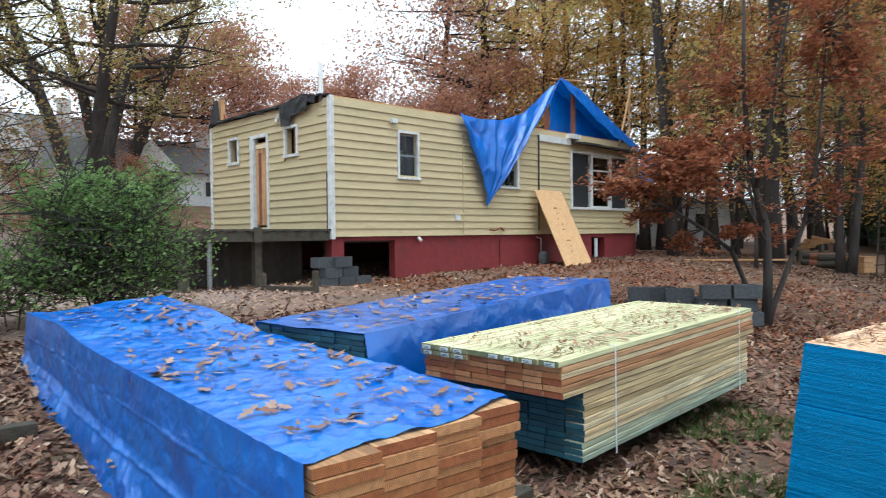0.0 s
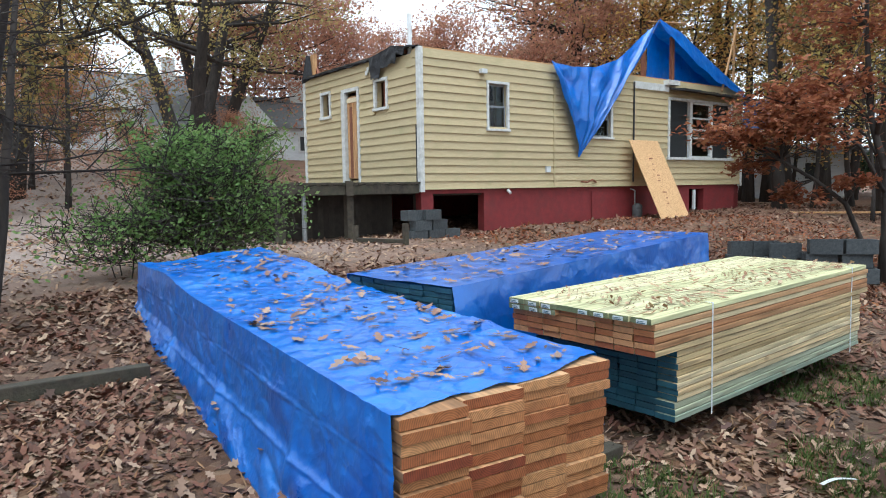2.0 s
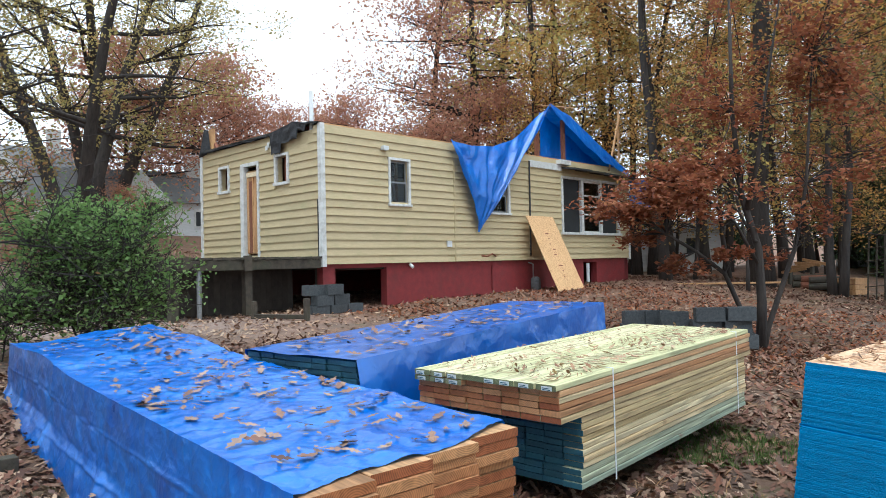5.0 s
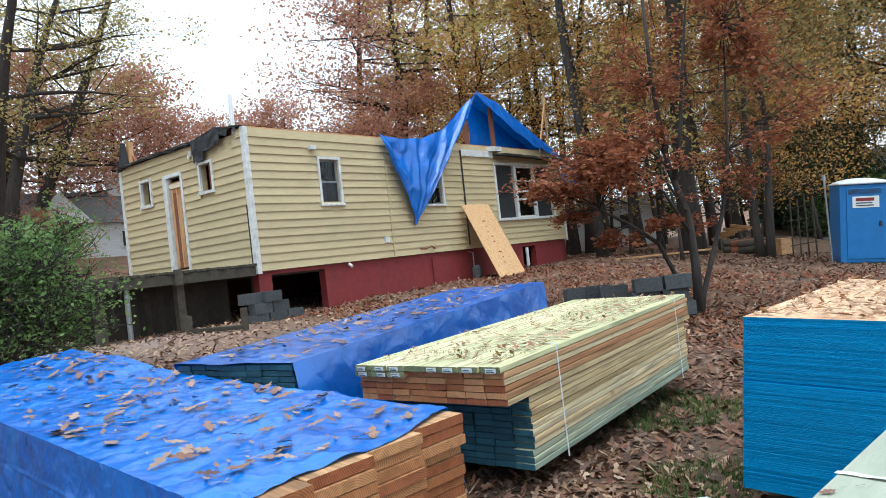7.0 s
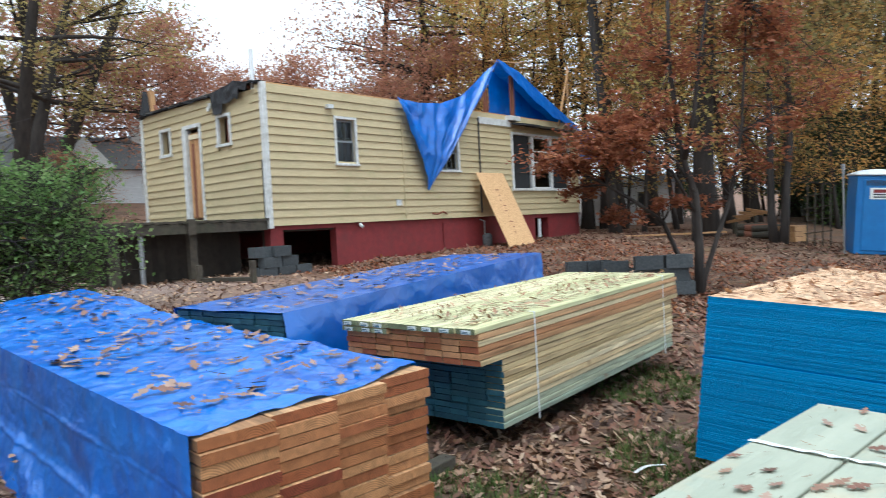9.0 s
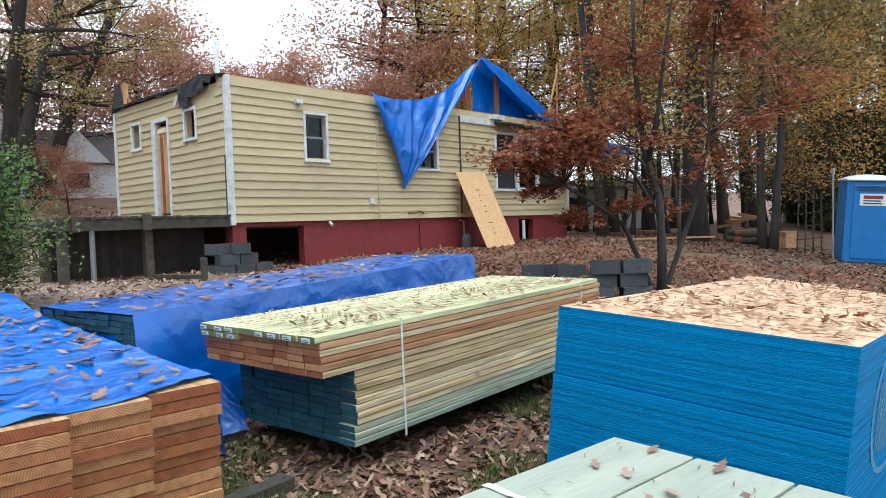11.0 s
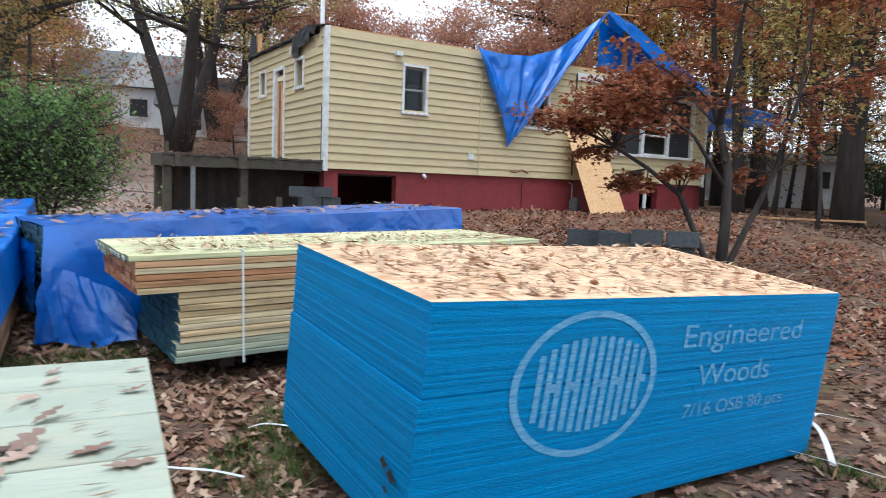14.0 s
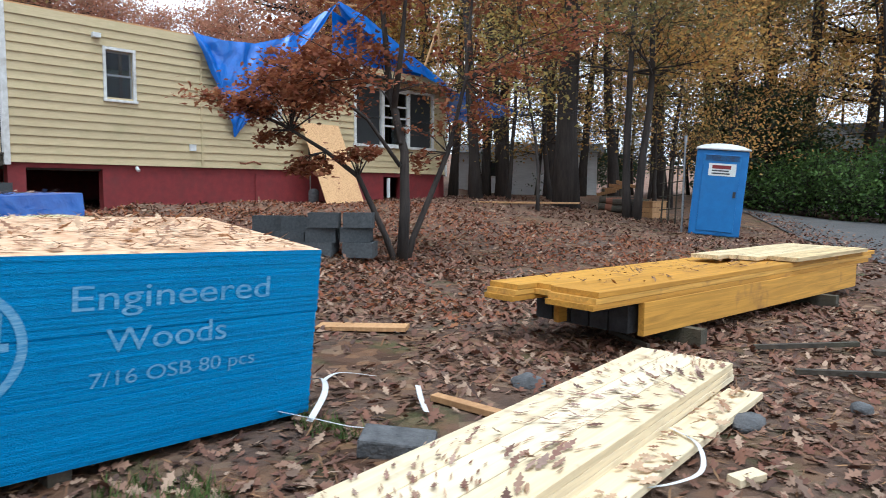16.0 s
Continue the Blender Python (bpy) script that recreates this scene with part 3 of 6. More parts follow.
# ---- house ----
HOUSE_M = pose(-11.09, 8.79, 0, 0, 0, -2.1)
house = thing("house", HOUSE_M, "half-demolished yellow clapboard house on red block foundation", "house")
SILL, TOP, LEN, DEEP = 1.49, 4.3, 11.95, 5.1
COURSE = (TOP - SILL) / 17
FRONT_HOLES = [(1.79, 2.32, 2.79, 3.74), (5.02, 5.82, 2.72, 3.6), (8.29, 11.29, 2.26, 3.8)]
SIDE_HOLES = [(2.42, 3.02, 1.72, 3.76), (1.2, 1.62, 3.27, 3.83), (3.75, 4.14, 3.29, 3.83)]


def siding(parent, length, holes, axis, torn=None):
    """Lapped boards, each course cut at the openings."""
    k = 0
    while SILL + k * COURSE < TOP - 0.02:
        z = SILL + k * COURSE
        cuts = [(0.0, length)]
        for h in holes:
            if h[2] - 0.06 < z + COURSE / 2 < h[3] + 0.06:
                cuts = [c for a, b in cuts for c in ((a, min(b, h[0] - 0.05)), (max(a, h[1] + 0.05), b)) if c[1] - c[0] > 0.03]
        if torn:
            cuts = [c for a, b in cuts for c in torn(k, a, b)]
        for a, b in cuts:
            s = Shape()
            zt = z + COURSE + 0.012
            prof = ((0.041, z), (0.012, zt), (0.002, zt), (0.002, z))
            verts = [((d, u, zz) if axis == "y" else (-u, -d, zz)) for u in (a, b) for d, zz in prof]
            faces = [(i, (i + 1) % 4, 4 + (i + 1) % 4, 4 + i) for i in range(4)] + [(3, 2, 1, 0), (4, 5, 6, 7)]
            s.add(verts, faces)
            part("siding_board", s, SIDING, parent)
        k += 1


wall_front = part("wall_front", wall_shape(LEN, SILL, TOP, 0.12, FRONT_HOLES, "y"), SIDING, house)
siding(wall_front, LEN, FRONT_HOLES, "y")


def torn_side(k, a, b):
    if k >= 15:
        out = []
        for lo, hi in ((0.0, 0.42 if k == 15 else 0.25), (1.55 if k == 15 else 1.7, 5.1)):
            lo2, hi2 = max(a, lo), min(b, hi)
            if hi2 - lo2 > 0.05:
                out.append((lo2, hi2))
        return out
    return [(a, b)]


wall_side = part("wall_side", wall_shape(DEEP, SILL, TOP - 0.06, 0.12, SIDE_HOLES, "x"), SIDING, house)
wall_side.location = (0, 0.002, 0)
siding(wall_side, DEEP, SIDE_HOLES, "x", torn_side)
wall_back = part("wall_back", wall_shape(LEN, SILL, TOP, 0.12, [], "y"), SIDING, house)
wall_back.location = (-DEEP + 0.12, 0, 0)
wall_end = part("wall_end", wall_shape(DEEP, SILL, TOP, 0.12, [], "x"), SIDING, house)
wall_end.location = (0, LEN - 0.12, 0)
part("floor", Shape().box(-DEEP + 0.12, -0.12, 0.12, LEN - 0.12, SILL - 0.05, SILL + 0.14), SHADEWOOD, house)
for u in (0.0, LEN):
    s = Shape().box(-0.07, 0.045, u - (0.045 if u == 0 else 0.06), u + (0.06 if u == 0 else 0.045), SILL - 0.05, TOP + 0.03)
    bevelled(part("corner_board", s, WHITE, house), 0.006)
part("corner_board", Shape().box(-DEEP - 0.05, -DEEP + 0.06, -0.05, 0.05, SILL, TOP - 0.05), WHITE, house)
part("peeled_gap", Shape().box(-0.1, -0.073, -0.05, -0.02, 1.56, 2.8), FELT, house)
part("joint_strip", Shape().box(0.034, 0.046, 3.78, 3.83, SILL, 3.9), SIDING, house)


def window_unit(name, u0, u1, z0, z1, axis, sashes=1, screen=False, casing=0.06, parent=house):
    """Casing, sill, sash bars and panes in an opening of a wall; lies in the house's own axes."""
    turn = Matrix.Identity(4) if axis == "y" else Matrix.Rotation(radians(-90), 4, "Z")
    # local: y along the wall, x out of it; on the side wall it is turned to face -y
    def put(nm, x0, x1, a, b, c, d, mat_, par, bevel=0.0):
        s = Shape().box(x0, x1, a, b, c, d)
        if axis == "x":
            s.v = [(-p[1], -p[0], p[2]) for p in s.v]
        o = part(nm, s, mat_, par)
        return bevelled(o, bevel) if bevel else o
    w = put(name, -0.02, 0.055, u0 - casing, u1 + casing, z1, z1 + casing, WHITE, parent, 0.005)
    put("casing", -0.02, 0.053, u0 - casing, u0, z0 - 0.01, z1, WHITE, w, 0.005)
    put("casing", -0.02, 0.053, u1, u1 + casing, z0 - 0.01, z1, WHITE, w, 0.005)
    put("sill", -0.04, 0.085, u0 - casing - 0.015, u1 + casing + 0.015, z0 - 0.06, z0 - 0.01, WHITE, w, 0.006)
    n = sashes
    for i in range(n):
        a, b = u0 + (u1 - u0) * i / n, u0 + (u1 - u0) * (i + 1) / n
        mid = (z0 + z1) / 2
        for lo, hi, dx in ((z0, mid + 0.02, -0.03), (mid - 0.02, z1, -0.055)):
            put("sash_rail", dx - 0.022, dx, a, b, lo, lo + 0.035, SASH, w)
            put("sash_rail", dx - 0.022, dx, a, b, hi - 0.04, hi, SASH, w)
            put("sash_stile", dx - 0.022, dx, a, a + 0.035, lo + 0.04, hi - 0.04, SASH, w)
            put("sash_stile", dx - 0.022, dx, b - 0.035, b, lo + 0.04, hi - 0.04, SASH, w)
            g = put("pane", dx - 0.013, dx - 0.009, a + 0.035, b - 0.035, lo + 0.04, hi - 0.04, GLASS, w)
            g.visible_shadow = False
    return w


window_unit("window", *FRONT_HOLES[0], "y")
window_unit("window", *FRONT_HOLES[1], "y", casing=0.08)
for a0, a1, z0, z1 in SIDE_HOLES[1:]:
    w = part("window", Shape().box(-a1 - 0.07, -a0 + 0.07, -0.055, 0.03, z1, z1 + 0.06), WHITE, house, "empty window opening in white casing")
    part("casing", Shape().box(-a1 - 0.07, -a1, -0.053, 0.03, z0, z1), WHITE, w)
    part("casing", Shape().box(-a0, -a0 + 0.07, -0.053, 0.03, z0, z1), WHITE, w)
    part("sill", Shape().box(-a1 - 0.09, -a0 + 0.09, -0.075, 0.03, z0 - 0.06, z0), WHITE, w)
    part("backing_board", Shape().box(-a1 + 0.12, -a0, 0.1, 0.115, z0, z1), RUSTWOOD, w)

# three-part front window: fixed screened sides, narrower double-hung middle
tri = part("window", Shape().box(-0.03, 0.06, 8.21, 11.37, 3.8, 3.87), WHITE, house)
for a, b in ((8.21, 8.29), (9.2, 9.32), (10.22, 10.34), (11.29, 11.37)):
    bevelled(part("mullion", Shape().box(-0.03, 0.058, a, b, 2.26, 3.8), WHITE, tri), 0.005)
part("sill", Shape().box(-0.05, 0.1, 8.17, 11.41, 2.19, 2.26), WHITE, tri)
for a, b in ((8.29, 9.2), (10.34, 11.29)):
    part("rail", Shape().box(-0.03, 0.0, a, b, 3.0, 3.04), DARKMETAL, tri)
    part("screen", Shape().box(-0.05, -0.045, a, b, 2.26, 3.8), SCREEN, tri)
for z in (2.26, 2.78, 3.02, 3.34, 3.75):
    part("rail", Shape().box(-0.03, 0.02, 9.32, 10.22, z, z + 0.045), WHITE, tri)
g = part("pane", Shape().box(-0.02, -0.015, 9.32, 10.22, 2.3, 3.76), GLASS, tri)
g.visible_shadow = False

# side door: white casing round a raw wood slab
door = part("door", Shape().box(-2.95, -2.42, 0.02, 0.06, 1.76, 3.66), RAWWOOD, house, "raw wooden door slab standing in a white frame")
part("door_casing", Shape().box(-2.42, -2.34, -0.05, 0.04, 1.66, 3.76), WHITE, door)
part("door_casing", Shape().box(-3.14, -2.98, -0.06, 0.06, 1.66, 3.76), WHITE, door)
part("door_casing", Shape().box(-3.14, -2.34, -0.05, 0.04, 3.76, 3.84), WHITE, door)
for k, (a, b, top) in enumerate(((-2.94, -2.85, 3.5), (-2.84, -2.72, 3.42), (-2.71, -2.66, 3.5), (-2.65, -2.53, 3.36), (-2.52, -2.44, 3.5))):
    part("plank", Shape().board(a, b, 0, 0.016 + 0.004 * (k % 3), 1.78, top, 0.002), RUSTWOOD if k == 1 else RAWWOOD, door)
part("header", Shape().box(-2.94, -2.44, -0.012, 0.018, 3.52, 3.62), PALE_SIDE, door)

# foundation of red block, with a gap under the corner and another under the big window
HOLES_F = [(0.3, 1.67, 0.0, 1.40), (9.34, 10.06, 0.0, 1.38)]
found = part("foundation", wall_shape(LEN - 0.04, 0.1, SILL - 0.004, 0.2, HOLES_F, "y"), RED, house)
found.location = (-0.04, 0.02, 0)
# side foundation takes the painted-in shade tone instead of the red
fs = part("foundation", wall_shape(DEEP - 0.1, 0.1, SILL - 0.004, 0.2, [(0.3, 4.6, 0.0, 1.38)], "x"), SHADEWOOD, house)
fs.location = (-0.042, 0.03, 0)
fb = part("foundation", wall_shape(LEN - 0.04, 0.1, SILL - 0.004, 0.2, [], "y"), RED, house)
fb.location = (-DEEP + 0.22, 0.02, 0)
fe = part("foundation", wall_shape(DEEP - 0.1, 0.1, SILL - 0.004, 0.2, [], "x"), RED, house)
fe.location = (-0.04, LEN - 0.24, 0)
hatch = part("crawl_hatch", Shape().box(-0.04, -0.022, 5.2, 5.9, 0.72, 1.35), RED, house)
part("hatch_frame", Shape().box(-0.022, -0.01, 5.17, 5.93, 0.68, 0.74), RED, hatch)
part("hatch_frame", Shape().box(-0.022, -0.01, 5.17, 5.22, 0.74, 1.38), RED, hatch)
part("beam", Shape().box(-0.3, -0.12, 0.25, 1.7, 1.36, 1.49), SHADEWOOD, house)

# unseen ceiling added to keep sky light out; boarded partition behind the side windows
part("ceiling", Shape().box(-DEEP + 0.12, -0.12, 0.12, LEN - 0.12, TOP - 0.12, TOP - 0.06), SHADEWOOD, house)
part("partition", Shape().box(-4.9, -0.9, 0.42, 0.46, SILL + 0.14, TOP - 0.12), RUSTWOOD, house)
# framing that shows through the openings
# studs from u = 6 on get the shade tone, the others raw lumber
for u in np.arange(0.5, LEN, 0.41):
    part("stud", Shape().box(-2.1, -2.01, u, u + 0.04, SILL + 0.14, TOP), RAWWOOD if u < 6 else SHADEWOOD, house)
part("top_plate", Shape().box(-0.13, 0.01, 0.02, LEN - 0.02, TOP, TOP + 0.04), RAWWOOD, house)
for x in np.arange(-4.8, -0.3, 0.6):
    part("rafter", Shape().box(x, x + 0.04, 0.05, 3.5, TOP - 0.02, TOP + 0.1), RUSTWOOD, house)


def roof_edge(a, b):
    """Torn black felt over the side wall's top, hanging in steps near the front corner."""
    x = -DEEP * a
    hang = 0.05
    for lo, hi, d in ((-1.74, -1.3, 0.5), (-1.3, -0.7, 0.37), (-0.7, -0.42, 0.17)):
        if lo < x < hi:
            hang = d
    drop = max(0.02, hang + 0.1 * hang / 0.5 * noise.noise((x * 9, 0, 3)) + 0.05 * noise.noise((x * 2.1, 0, 3)))
    crest = TOP + 0.05 + 0.05 * noise.noise((x * 3, 1, 0)) + 0.12 * max(0, 1 - abs(x + 0.9) / 0.9)
    if b < 0.5:
        return (x, 0.9 - 0.98 * b * 2 - 0.03, crest + 0.03 * noise.noise((x * 6, b * 9, 0)))
    return (x, -0.1 - 0.035 * noise.noise((x * 6, b * 5, 0)), crest - drop * (b - 0.5) * 2)


felt = part("roofing_felt", Shape().grid(roof_edge, 130, 14), FELT, house, "torn black roofing felt hanging over the eave")
part("felt_scrap", Shape().add([(-5.16, -0.07, 4.24), (-4.84, -0.07, 4.3), (-4.9, -0.05, 4.92), (-5.16, 0.1, 4.24), (-4.84, 0.1, 4.3), (-4.9, 0.06, 4.92)], ((0, 1, 2), (5, 4, 3), (0, 2, 5, 3), (1, 4, 5, 2), (0, 3, 4, 1))), FELT, house)
for k in range(4):
    part("torn_paper", Shape().box(-1.98 + 0.07 * k, -1.9 + 0.07 * k, -0.075, -0.055, 4.02 + 0.05 * (k % 3), 4.12 + 0.06 * (k % 2)), WHITE, house)
part("roof_board", Shape().box(-DEEP, -0.4, -0.06, 3.3, TOP + 0.06, TOP + 0.085), OLDWOOD, house)
part("roof_stub", Shape().box(-4.95, -4.8, 0.1, 0.2, TOP, 4.95), RAWWOOD, house)
part("roof_stub", Shape().tube([(-4.6, 0.2, TOP), (-5.0, 0.2, 4.8)], 0.05, 4), RUSTWOOD, house)
part("vent_pipe", Shape().tube([(-0.42, 0.07, TOP - 0.2), (-0.42, 0.07, 5.05)], 0.045, 12), PALEPIPE, house)

# gable over the front
gable = part("gable_rafter", Shape().tube([(-0.05, 8.5, 5.72), (0.0, 11.75, 4.24)], 0.06, 4), OLDWOOD, house)
part("ridge_board", Shape().tube([(0.12, 7.2, 5.72), (0.16, 8.75, 5.86)], 0.022, 5), RAWWOOD, house)
part("gable_post", Shape().box(-0.12, -0.03, 8.45, 8.56, TOP, 5.75), RUSTWOOD, house)
part("gable_post", Shape().box(-0.12, -0.03, 7.2, 7.31, TOP, 4.95), RUSTWOOD, house)
part("fascia", Shape().box(0.0, 0.07, 6.72, 8.2, 4.0, 4.18), WHITE, house)
part("fascia", Shape().box(0.02, 0.2, 8.0, 8.5, 4.17, 4.3), WHITE, house)
for i, (a, b) in enumerate(((8.2, 9.0), (8.95, 9.8), (9.7, 10.6), (10.5, 11.3), (11.2, 11.95))):
    t = Matrix.Translation((0, 0, 4.08 - 0.015 * i)) @ Matrix.Rotation(radians(9), 4, "Y")
    part("eave_panel", Shape().box(-0.05, 0.55, a, b, 0.0, 0.05, turn=t), FELT if i % 2 == 0 else OLDWOOD, house)
part("brace", Shape().tube([(0.1, 10.7, 4.2), (-0.1, 11.75, 6.1)], 0.035, 4), RAWWOOD, house)
part("brace", Shape().tube([(-0.2, 11.8, 4.2), (-0.2, 11.85, 6.3)], 0.035, 4), RAWWOOD, house)
part("downpipe", Shape().tube([(0.06, 6.72, 4.15), (0.06, 6.7, 1.6)], 0.022, 8), DARKMETAL, house)
part("outlet_box", Shape().box(0.03, 0.08, 3.5, 3.64, 1.84, 1.98), GREYWHITE, house)
part("vent_cap", Shape().box(0.03, 0.13, 1.53, 1.68, 3.93, 4.02), GREYWHITE, house)
part("hose_bib", Shape().tube([(0.0, 4.75, 1.62), (0.16, 4.8, 1.6), (0.12, 5.05, 1.66), (0.02, 5.3, 1.6)], 0.02, 6), RUSTWOOD, house)
part("drain_stub", Shape().tube([(0.0, 2.35, 1.45), (0.1, 2.35, 1.38)], 0.035, 8), GREYWHITE, house)
part("pipe", Shape().tube([(0.02, 9.5, 0.8), (0.02, 9.5, 1.35)], 0.05, 8), GREYWHITE, house)


# ---- tarps on the house ----
def lerp(a, b, t):
    return a + (b - a) * t


def roof_profile(s):
    """Height of the sheeted roof along the front, from its left edge over the peak to the right eave."""
    pts = ((3.55, 4.37), (4.3, 4.3), (5.1, 4.36), (5.9, 4.62), (6.7, 5.16), (7.6, 5.8), (8.6, 5.55), (10.2, 4.85), (11.75, 4.22))
    x = s * (len(pts) - 1)
    i = min(int(x), len(pts) - 2)
    return lerp(pts[i][0], pts[i + 1][0], x - i), lerp(pts[i][1], pts[i + 1][1], x - i)


def roof_tarp(a, b):
    u, z = roof_profile(a)
    d = b * min(1.0, max(0.02, (a - 0.62) / 0.14))
    fold = 0.05 * noise.noise((u * 1.2, d * 0.7, 0)) + 0.025 * noise.noise((u * 4, d * 1.5, 7))
    return (0.12 - d, u, z + fold - 0.1 * math.sin(b * math.pi) + 0.02)


def flap(a, b):
    """Cloth hanging over the front, gathered from the roof's edge to one low corner."""
    u, z = roof_profile(a * 0.625)
    tip_u, tip_z = 4.58, 2.2
    uu, zz = lerp(u, tip_u, b), lerp(z, tip_z, b)
    ridge = math.sin(a * 30 + 3.5 * noise.noise((a * 5, b * 2, 0))) * 0.07 * (1 - b) * min(1, b * 6 + 0.2)
    ridge += 0.05 * (1 - 2 * abs(noise.noise((a * 9 + b * 3, b * 4 - a * 3, 11)))) * (1 - b)
    out = 0.13 + 0.12 * math.sin(b * math.pi) + ridge + 0.05 * noise.noise((uu * 2, zz * 2, 3))
    zz -= 0.22 * (1 - b) * b * math.sin(a * math.pi) * 4 * 0.3
    return (max(0.09, out), uu + 0.06 * noise.noise((zz * 3, a * 2, 1)) * b, zz)


tarp_roof = thing("roof_tarp", HOUSE_M, "blue tarp draped over the open gable roof", "tarp", "tarps on the house")
part("roof_sheet", Shape().grid(lambda a, b: roof_tarp(0.625 + 0.375 * a, b), 60, 30), TARP, tarp_roof, smooth=True)
part("hanging_flap", Shape().grid(flap, 90, 60), TARP, tarp_roof, "crumpled corner hanging down the front wall", smooth=True)


EAVE_TIP = (2.15, 12.95, 3.3)


def rear_flap(a, b):
    return (lerp(0.1, EAVE_TIP[0], a) + 0.1 * noise.noise((a * 4, b * 4, 2)), lerp(11.9, EAVE_TIP[1], a), lerp(4.15, EAVE_TIP[2] + 0.05, a) - b * lerp(1.1, 0.06, a) + 0.06 * noise.noise((a * 5, b * 3, 9)))


def rake_flap(a, b):
    u, z = roof_profile(0.625 + 0.375 * a)
    return (0.16 + 0.03 * noise.noise((u * 3, b * 2, 4)) + 0.05 * b, u, z + 0.03 - b * (0.16 + 0.3 * math.sin(a * math.pi) + 0.08 * noise.noise((u * 2, 0, 5))))


def inner_sheet(a, b):
    u, z = roof_profile(0.655 + 0.325 * a)
    return (-0.42 + 0.06 * noise.noise((u * 2, b * 3, 6)), u, lerp(z - 0.02, 3.95, b))


part("inner_sheet", Shape().grid(inner_sheet, 40, 16), TARP, tarp_roof, smooth=True)
part("rake_flap", Shape().grid(rake_flap, 50, 10), TARP, tarp_roof, smooth=True)
tr = thing("eave_tarp", HOUSE_M, "loose blue tarp corner stretched past the corner eave", "tarp", "tarps on the house")
part("sheet", Shape().grid(rear_flap, 20, 12), TARP2, tr, smooth=True)

# ---- deck ----
deck = thing("deck", HOUSE_M, "dark weathered wooden deck on posts beside the house", "deck")
for i in range(36):
    y = -3.12 + i * 0.0867
    reach = -1.1 if y < -1.75 else -5.1
    part("deck_board", Shape().box(reach, 0.0 + 0.012 * (i % 4), y, y + 0.081, 1.60 + 0.006 * (i % 3), 1.64 + 0.006 * (i % 3)), OLDWOOD, deck)
part("rim_joist", Shape().box(-0.04, 0.0, -3.12, -0.06, 1.42, 1.598), OLDWOOD, deck)
part("rim_joist", Shape().box(-1.1, -0.04, -3.12, -3.08, 1.42, 1.598), OLDWOOD, deck)
part("rim_joist", Shape().box(-5.1, -1.25, -1.76, -1.72, 1.42, 1.598), OLDWOOD, deck)
for x, y in ((-0.15, -3.0), (-0.15, -1.6), (-1.0, -3.0), (-2.5, -1.65), (-4.9, -1.65)):
    part("post", Shape().box(x - 0.07, x + 0.07, y - 0.07, y + 0.07, 0.3, 1.42), OLDWOOD, deck)
part("post", Shape().tube([(-0.1, -2.55, 0.3), (-0.1, -2.55, 1.42)], 0.045, 8), METAL, deck)
for y in np.arange(-3.0, -0.1, 0.4):
    part("joist", Shape().box(-1.05 if y < -1.75 else -5.05, -0.05, y, y + 0.04, 1.44, 1.596), OLDWOOD, deck)
# added boards in the shade tone stand in for the dark void underneath
for i in range(24):
    y = -3.05 + i * 0.126
    part("skirt_board", Shape().box(-1.09, -1.07, y, y + 0.125, 0.3, 1.42), SHADEWOOD, deck)
part("bumper_block", Shape().box(0.0, 0.05, -2.9, -2.8, 1.4, 1.66), OLDWOOD, deck)
part("bumper_block", Shape().box(0.0, 0.05, -1.75, -1.6, 1.4, 1.68), OLDWOOD, deck)

# ---- lumber stacks ----
def stack_frame(corner, along, z):
    """Local axes of a stack: y along its boards, x across, z up; origin at its near corner."""
    a = Vector((along[0], along[1], 0)).normalized()
    return Matrix(((a.y, a.x, 0, corner[0]), (-a.x, a.y, 0, corner[1]), (0, 0, 1, z), (0, 0, 0, 1)))


def bundle(parent, cols, rows, w, h, length, mats, setback=None, jitter=0.012, name="board", seed=1, cut=None):
    """Boards in layers, sharing one mesh for each pair of materials."""
    rng = random.Random(seed)
    cache = {}
    for j in range(rows):
        for i in range(cols):
            far = length - (cut(i, j) if cut else 0.0)
            key = mats(i, j)
            if (key, far) not in cache:
                cache[key, far] = Shape().board(-w / 2 + 0.0015, w / 2 - 0.0015, 0, far, 0.0005, h - 0.0042, 0.003, 0, 1).mesh(name, list(key))
            back = (setback(i, j) if setback else 0) + rng.uniform(-jitter, jitter)
            part(name, cache[key, far], None, parent, m=pose((i + 0.5) * w + rng.uniform(-0.005, 0.005), back, j * h, 0, 0, rng.uniform(-0.06, 0.06)))


def skids(parent, width, length, z, spots, mat_=None):
    for y in spots:
        part("skid", Shape().box(0.06, width - 0.12, y, y + 0.09, -0.09 + z, z - 0.001), mat_ or OLDWOOD, parent)


# stack A: wide fir boards under a tarp
A_M = stack_frame((-1.92, 1.66), (-1, 0.11), 0.10) @ pose(0, 0, 0, 1.0)
stack_a = thing("fir_stack", A_M, "stack of wide fir boards half covered by blue tarp", "lumber stack", "lumber stacks")
bundle(stack_a, 4, 14, 0.298, 0.0452, 4.88, lambda i, j: (FIR_SIDE, FIR_END), setback=lambda i, j: 0.06 * i - (0.2 if (i == 0 and j < 2) else 0.0), jitter=0.018, seed=3)
skids(stack_a, 1.19, 4.88, 0.0, (0.12, 1.6, 3.1, 4.6))
TA = 14 * 0.0452


